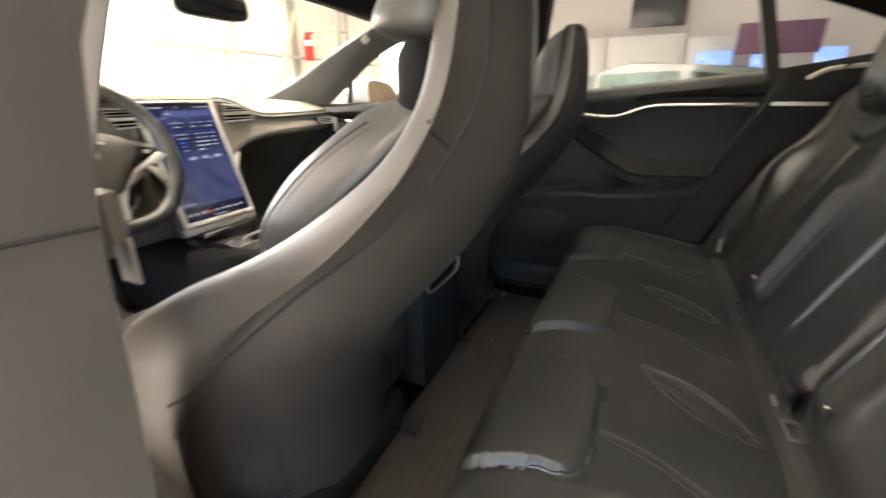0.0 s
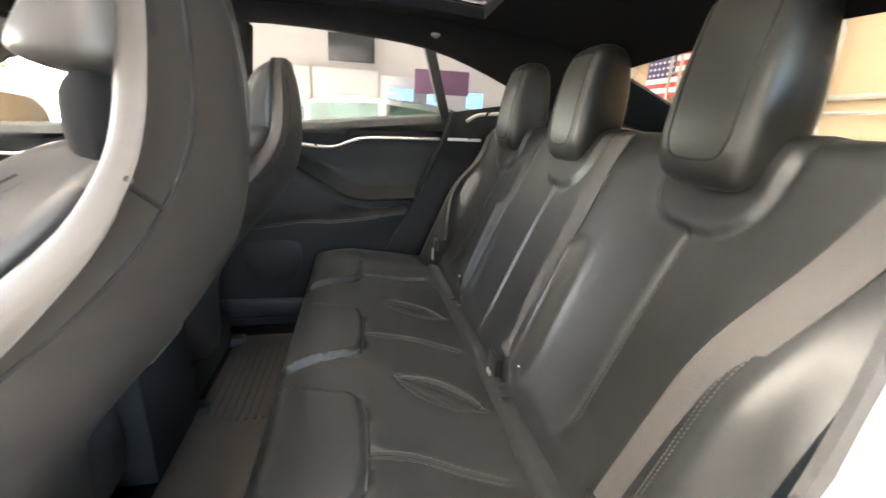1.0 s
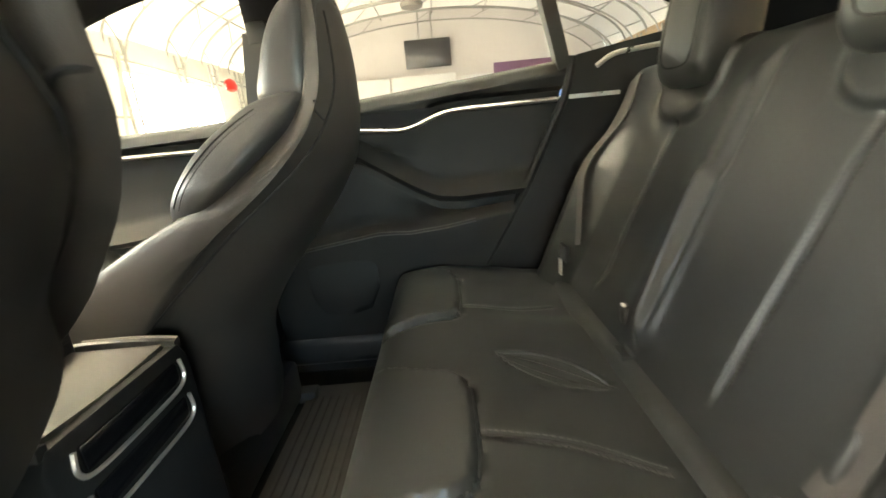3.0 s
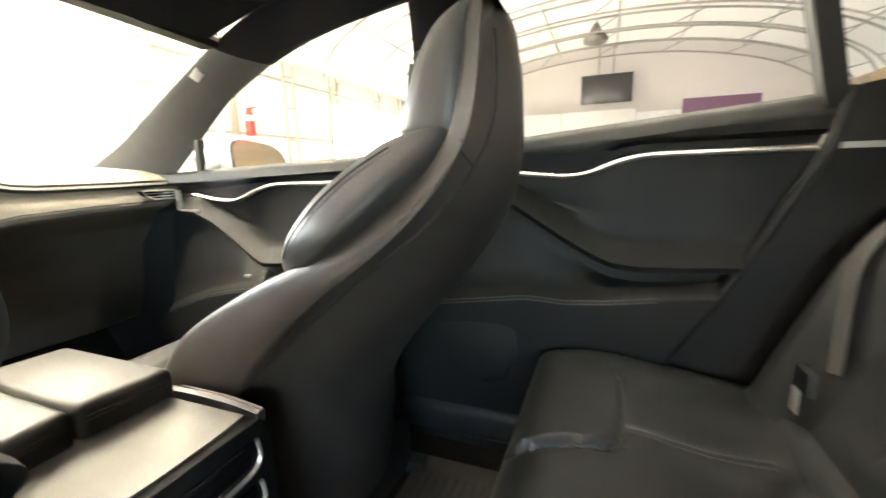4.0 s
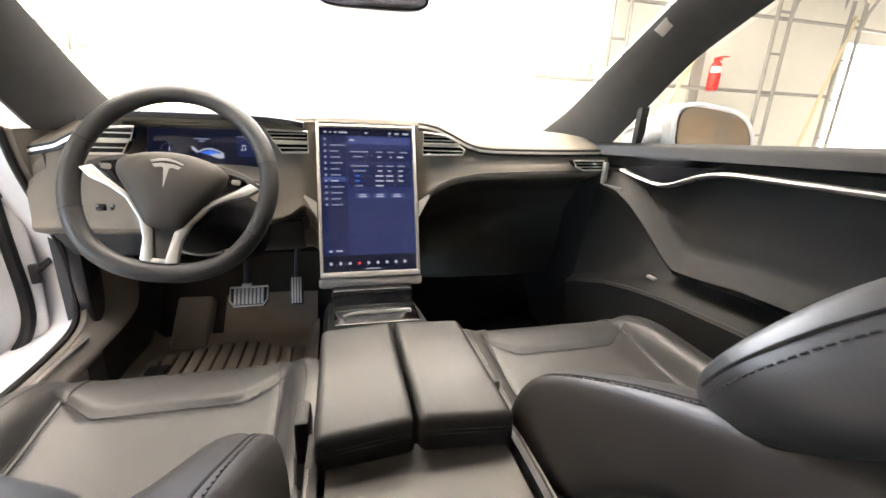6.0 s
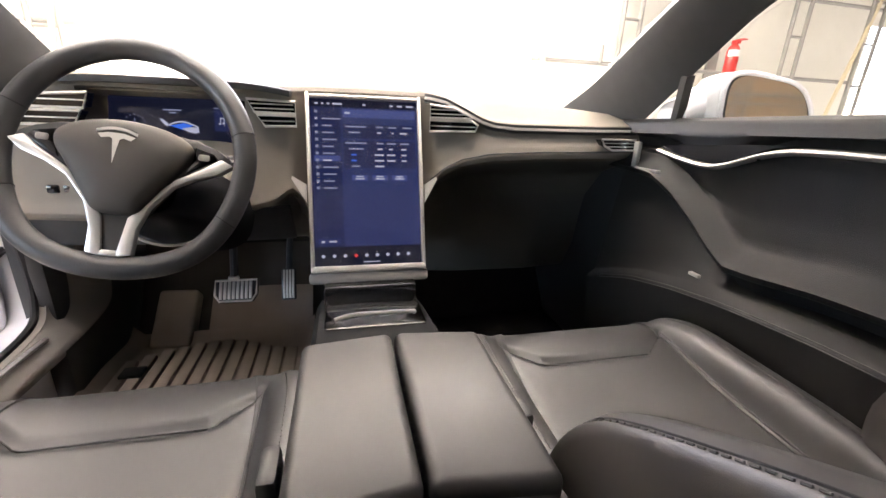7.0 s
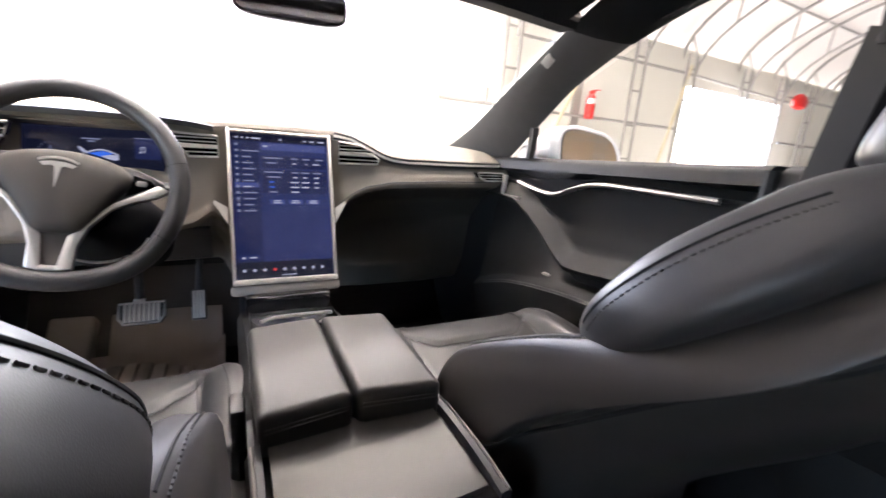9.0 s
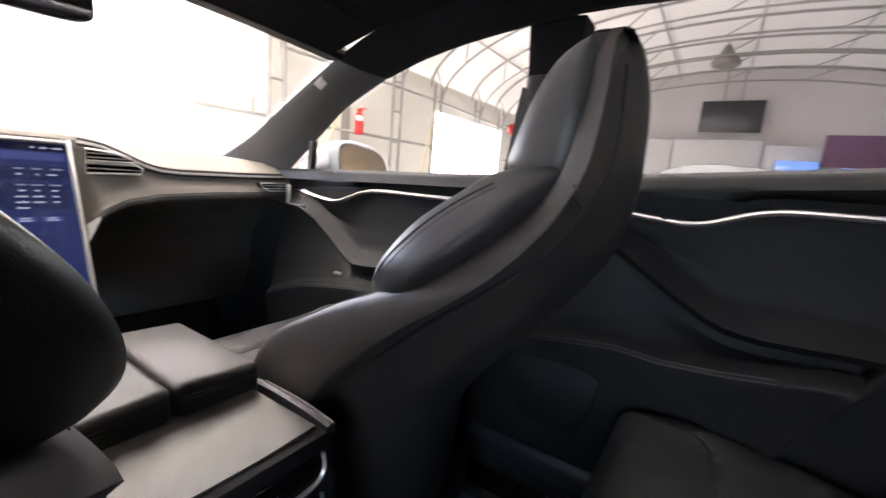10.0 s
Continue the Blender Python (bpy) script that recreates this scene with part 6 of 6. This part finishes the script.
for s in (-1, 1):
    up = [(AX + s * x, y) for x, y in ((0.060, 0.050), (0.092, 0.046), (0.120, 0.037), (0.140, 0.026), (0.146, 0.012), (0.131, 0.0), (0.100, -0.012), (0.068, -0.030), (0.055, 0.0))]
    part("spoke", moved(prism(up[::s], 0.020, Matrix.Translation((0, 0, -0.014)), 0.003), WM), PLASTIC, wheel, "black upper spoke", angle=50)
    part("spoke_insert", moved(prism([(AX + s * x, y) for x, y in STRIP][::-s], 0.014, Matrix.Translation((0, 0, -0.004)), 0.0022), WM), SATIN, wheel, "satin metal spoke insert", angle=40)
    pad_line = [(AX + s * x, y) for x, y in ((0.093, 0.034), (0.120, 0.027), (0.128, 0.018), (0.108, 0.006), (0.084, -0.008), (0.092, 0.012))]
    part("thumb_pad", moved(prism(pad_line[::s], 0.004, Matrix.Translation((0, 0, 0.005)), 0.0012), WM), GLOSS, wheel, "black thumb switch pad", angle=40)
    part("thumb_wheel", moved(rbox((AX + s * 0.107, 0.019, 0.010), (0.016, 0.010, 0.006), 0.003), WM), GREY_PLASTIC, wheel, "grey thumb wheel")
low = [(AX + x, y) for x, y in ((-0.026, -0.070), (0.026, -0.070), (0.026, -0.148), (-0.026, -0.148))]
part("spoke", moved(prism(low[::-1], 0.014, Matrix.Translation((0, 0, -0.008)), 0.002), WM), HUB, wheel, "charcoal lower spoke", angle=50)
part("spoke_foot", moved(rbox((AX, -0.141, 0.003), (0.036, 0.009, 0.013), 0.003), WM), SATIN, wheel, "satin metal spoke foot")
bar = spl([(-0.026, 0.0), (-0.013, 0.0045), (0, 0.006), (0.013, 0.0045), (0.026, 0.0)], 13)
arc = [(x, y + 0.0020) for x, y in bar] + [(x, y - 0.0018) for x, y in reversed(bar)]
stem = [(-0.024, -0.0045), (-0.010, -0.0008), (0.010, -0.0008), (0.024, -0.0045), (0.019, -0.010), (0.009, -0.0075), (0.0045, -0.010), (0, -0.046), (-0.0045, -0.010), (-0.009, -0.0075), (-0.019, -0.010)]
for shape in (arc, stem):
    part("emblem", moved(prism([(x - 0.001, y + 0.034) for x, y in shape][::-1], 0.003, Matrix.Translation((0, 0, 0.0265))), WM), SATIN, wheel, "satin metal badge shape", smooth=False)
col = part("column_shroud", moved(loft([[(0.03 * k2 + 0.085 * math.copysign(abs(math.cos(a)) ** 0.7, math.cos(a)) * k, 0.062 * math.copysign(abs(math.sin(a)) ** 0.7, math.sin(a)) * k - 0.03, z) for a in np.linspace(0, 2 * math.pi, 37)[:-1]] for z, k, k2 in ((-0.26, 1.25, 1.0), (-0.14, 1.15, 0.8), (-0.06, 0.9, 0.5), (-0.03, 0.7, 0.2))]), WM), MATTE_BLACK, wheel, "black steering column shroud")
part("shroud_ring", moved(tube([(0.03 + 0.085 * math.cos(a), 0.07 * math.sin(a) - 0.045, -0.10) for a in np.linspace(-2.6, -0.2, 20)], 0.0025, 6, (0, 0, 1)), WM), CHROME, wheel, "thin bright shroud edge")
for s, dy in ((1, 0.02),):
    st = part("stalk", moved(join(rod((s * 0.05, dy, -0.06), (s * 0.145, dy + 0.012, -0.045), 0.008), rbox((s * 0.145, dy + 0.012, -0.044), (0.035, 0.022, 0.02), 0.006)), WM), PLASTIC, wheel, "black control stalk")
    part("stalk_mark", moved(rbox((s * 0.145, dy + 0.012, -0.033), (0.02, 0.004, 0.002), 0), WM), WHITE, st)
lp = part("knee_panel", sheet(lambda u, v: (-0.72 + 0.55 * v, 1.39 + 0.09 * u - 0.02 * math.sin(math.pi * v), 0.79 - 0.10 * u), 8, 12, 0.02, (0, 1, 0)), PILLAR, dash, "dark lower panel below the wheel", angle=50)

part("light_switch", join(rbox((-0.592, 1.374, 0.834), (0.022, 0.012, 0.016), 0.003), rbox((-0.565, 1.374, 0.834), (0.020, 0.012, 0.016), 0.003), rbox((-0.543, 1.374, 0.832), (0.014, 0.012, 0.014), 0.003)), GLOSS, dash, "small black switch block")

# ---- pedals, mats ----
bp = thing("brake_pedal", "ribbed metal brake pedal with rubber edge", "pedal", "pedals")
PM = Matrix.Translation((-0.379, 1.70, 0.461)) @ Euler((radians(55), 0, 0)).to_matrix().to_4x4()
plate = [(-0.062, 0.034), (0.062, 0.034), (0.062, -0.014), (0.048, -0.036), (-0.048, -0.036), (-0.062, -0.014)]
part("plate", moved(prism(plate, 0.012, Matrix.Translation((0, 0, -0.006)), 0.003), PM), RUBBER, bp, angle=40)
part("plate_rim", moved(tube([(x * 0.94, y * 0.92, 0.006) for x, y in plate], 0.0035, 6, (0, 0, 1), True), PM), SATIN, bp, "grey raised pedal rim")
for k in range(8):
    part("rib", moved(rbox((-0.042 + k * 0.012, 0, 0.007), (0.0085, 0.054, 0.005), 0.001), PM), SATIN, bp)
part("lever", rod((-0.384, 1.715, 0.492), (-0.40, 1.84, 0.67), 0.012), PLASTIC, bp)
part("lever_foot", rbox((-0.385, 1.712, 0.498), (0.030, 0.014, 0.012), 0.003), CHROME, bp, "bright pedal joint")
gp = thing("throttle_pedal", "narrow ribbed metal throttle pedal", "pedal", "pedals")
GM = Matrix.Translation((-0.229, 1.72, 0.466)) @ Euler((radians(62), 0, 0)).to_matrix().to_4x4()
part("plate", moved(rbox((0, 0, 0), (0.044, 0.10, 0.012), 0.005), GM), RUBBER, gp)
for k in range(4):
    part("rib", moved(rbox((-0.0135 + k * 0.009, 0, 0.007), (0.006, 0.09, 0.004), 0.001), GM), SATIN, gp)
part("lever", rod((-0.229, 1.74, 0.50), (-0.222, 1.84, 0.66), 0.010), PLASTIC, gp)
dr = thing("dead_pedal", "brown rubber covered foot rest", "foot rest")
part("block", moved(rbox((0, 0, -0.03), (0.116, 0.19, 0.06), 0.012, 3), Matrix.Translation((-0.587, 1.765, 0.352)) @ Euler((radians(47), 0, radians(-4))).to_matrix().to_4x4()), MAT_RUBBER, dr)
mat = thing("floor_mat", "brown ribbed rubber tray mat on the driver floor", "floor mat", "floor mats")
part("tray", sheet(lambda u, v: (-0.735 + 0.575 * v + 0.04 * u * (1 - v), 1.05 + 0.70 * u, FLOOR + 0.008 + 0.03 * smooth(0.95, 1.0, u) + 0.03 * (smooth(0.05, 0.0, v) + smooth(0.95, 1.0, v))), 30, 40, 0.006, (0, 0, -1)), MAT_RUBBER, mat, angle=50)
part("toe_flap", sheet(lambda u, v: (-0.488 + 0.32 * v, 1.735 + 0.125 * u + 0.012 * math.sin(math.pi * v), 0.287 + 0.115 * u), 6, 16, 0.008, (0, 1, -1)), MAT_RUBBER, mat, "raised brown toe flap of the mat", angle=50)
for k in range(12):
    x = -0.655 + k * 0.0395
    far = lerp_table(x, [(-0.66, 1.625), (-0.60, 1.66), (-0.50, 1.70), (-0.40, 1.71), (-0.33, 1.675), (-0.29, 1.645), (-0.22, 1.635)])
    part("rib", rbox((x, (far + 1.20) / 2, FLOOR + 0.016), (0.031, far - 1.20, 0.016), 0.004), MAT_RUBBER, mat)
part("heel_clip", rbox((-0.625, 1.555, FLOOR + 0.028), (0.055, 0.045, 0.010), 0.003), PLASTIC, mat, "black mat clip")
mat2 = thing("floor_mat", "ribbed rubber mat on the rear floor, darkened for shade", "floor mat", "floor mats")
part("tray", sheet(lambda u, v: (-0.62 + 1.24 * v, 0.20 + 0.33 * u, FLOOR + 0.012), 6, 12, 0.008, (0, 0, -1)), MAT_SHADED, mat2)
for k in range(14):
    part("rib", rbox((-0.35, 0.22 + k * 0.022, FLOOR + 0.015), (0.42, 0.008, 0.004), 0.001), MAT_SHADED, mat2)
    part("rib", rbox((0.35, 0.22 + k * 0.022, FLOOR + 0.015), (0.42, 0.008, 0.004), 0.001), MAT_SHADED, mat2)
carp = part("trim_bench_riser", rbox((0, 0.13, 0.36), (1.34, 0.14, 0.20), 0.02, 2), CARPET, None)
tagged(carp, "black carpeted riser below the rear bench", "bench riser", kind="structure")
for s in (1, -1):
    sc = part("trim_scuff_%s" % ("right" if s > 0 else "left"), rbox((s * 0.70, 0.30, 0.37), (0.09, 0.66, 0.10), 0.03, 3), PLASTIC, None)
    tagged(sc, "black plastic sill trim in the rear door opening", "sill trim", kind="structure")

# ---- mirror, visor, belt reel, small roof fittings ----
rv = thing("rear_view_mirror", "black rear view mirror with pale edge reflections", "mirror")
RM = Matrix.Translation((0.0, 1.17, 1.272)) @ Euler((radians(90), 0, radians(-6))).to_matrix().to_4x4()
out = [(0.105 * math.copysign(abs(math.cos(a)) ** 0.45, math.cos(a)), 0.034 * math.copysign(abs(math.sin(a)) ** 0.5, math.sin(a))) for a in np.linspace(0, 2 * math.pi, 49)[:-1]]
part("housing", moved(loft([[(x * k, y * k, z) for x, y in out] for z, k in ((-0.03, 0.8), (-0.015, 0.97), (0.0, 1.0), (0.006, 0.98))]), RM), PLASTIC, rv, angle=50)
part("mirror_glass", moved(loft([[(x * 0.94, y * 0.9, z) for x, y in out] for z in (0.0062, 0.0072)]), RM), MIRROR, rv, "mirror glass")
part("stem", rod((0.0, 1.19, 1.28), (0.0, 1.25, 1.30), 0.012), PLASTIC, rv)
for s in (-1, 1):
    vz = thing("sun_visor", "charcoal sun visor folded up with a bright clip", "sun visor", "sun visors")
    part("flap", moved(rbox((0, 0, 0), (0.32, 0.15, 0.016), 0.006, 2), Matrix.Translation((s * 0.33, 0.905, 1.325)) @ Euler((radians(-8), 0, 0)).to_matrix().to_4x4()), SUEDE, vz)
    part("clip", rod((s * 0.44, 0.975, 1.305), (s * 0.53, 0.955, 1.297), 0.007), GREY_PLASTIC, vz, "grey visor clip")
    ck = thing("coat_hook", "small black coat hook on the roof rail", "coat hook", "coat hooks")
    part("hook", join(rbox((s * 0.515, -0.15, 1.335), (0.02, 0.03, 0.02), 0.006), rbox((s * 0.505, -0.15, 1.325), (0.008, 0.012, 0.012), 0.003)), GREY_PLASTIC, ck)
for s, yo in ((1, 0.0), (-1, -0.0)):
    sb = thing("front_belt", "grey webbing belt on the centre pillar", "seat belt", "front seat belts")
    part("loop", rbox((s * 0.615, 0.49, 1.215), (0.02, 0.05, 0.05), 0.01), PLASTIC, sb, "black upper belt guide")
    part("webbing", sweep(spl([(s * 0.607, 0.50, 1.21), (s * 0.640, 0.53, 1.10), (s * 0.672, 0.56, 0.95), (s * 0.69, 0.57, 0.75), (s * 0.69, 0.57, 0.45)], 24), [(-0.022, 0), (0.022, 0), (0.022, 0.002), (-0.022, 0.002)], (-s, 0, 0)), BELT, sb)
    part("tongue", rbox((s * 0.664, 0.545, 0.935), (0.02, 0.045, 0.055), 0.008), GREY_PLASTIC, sb, "grey tongue holder")
    part("plate", rbox((s * 0.66, 0.535, 0.89), (0.004, 0.03, 0.05), 0.001), CHROME, sb, "bright steel tongue plate")
bs = part("trim_pillar_seam", tube([(-0.708, 0.458, 0.948), (-0.80, 0.457, 0.952), (-0.90, 0.457, 0.956)], 0.002, 6), SEAM, None)
tagged(bs, "dark seam across the centre pillar trim", "pillar seam", kind="structure")
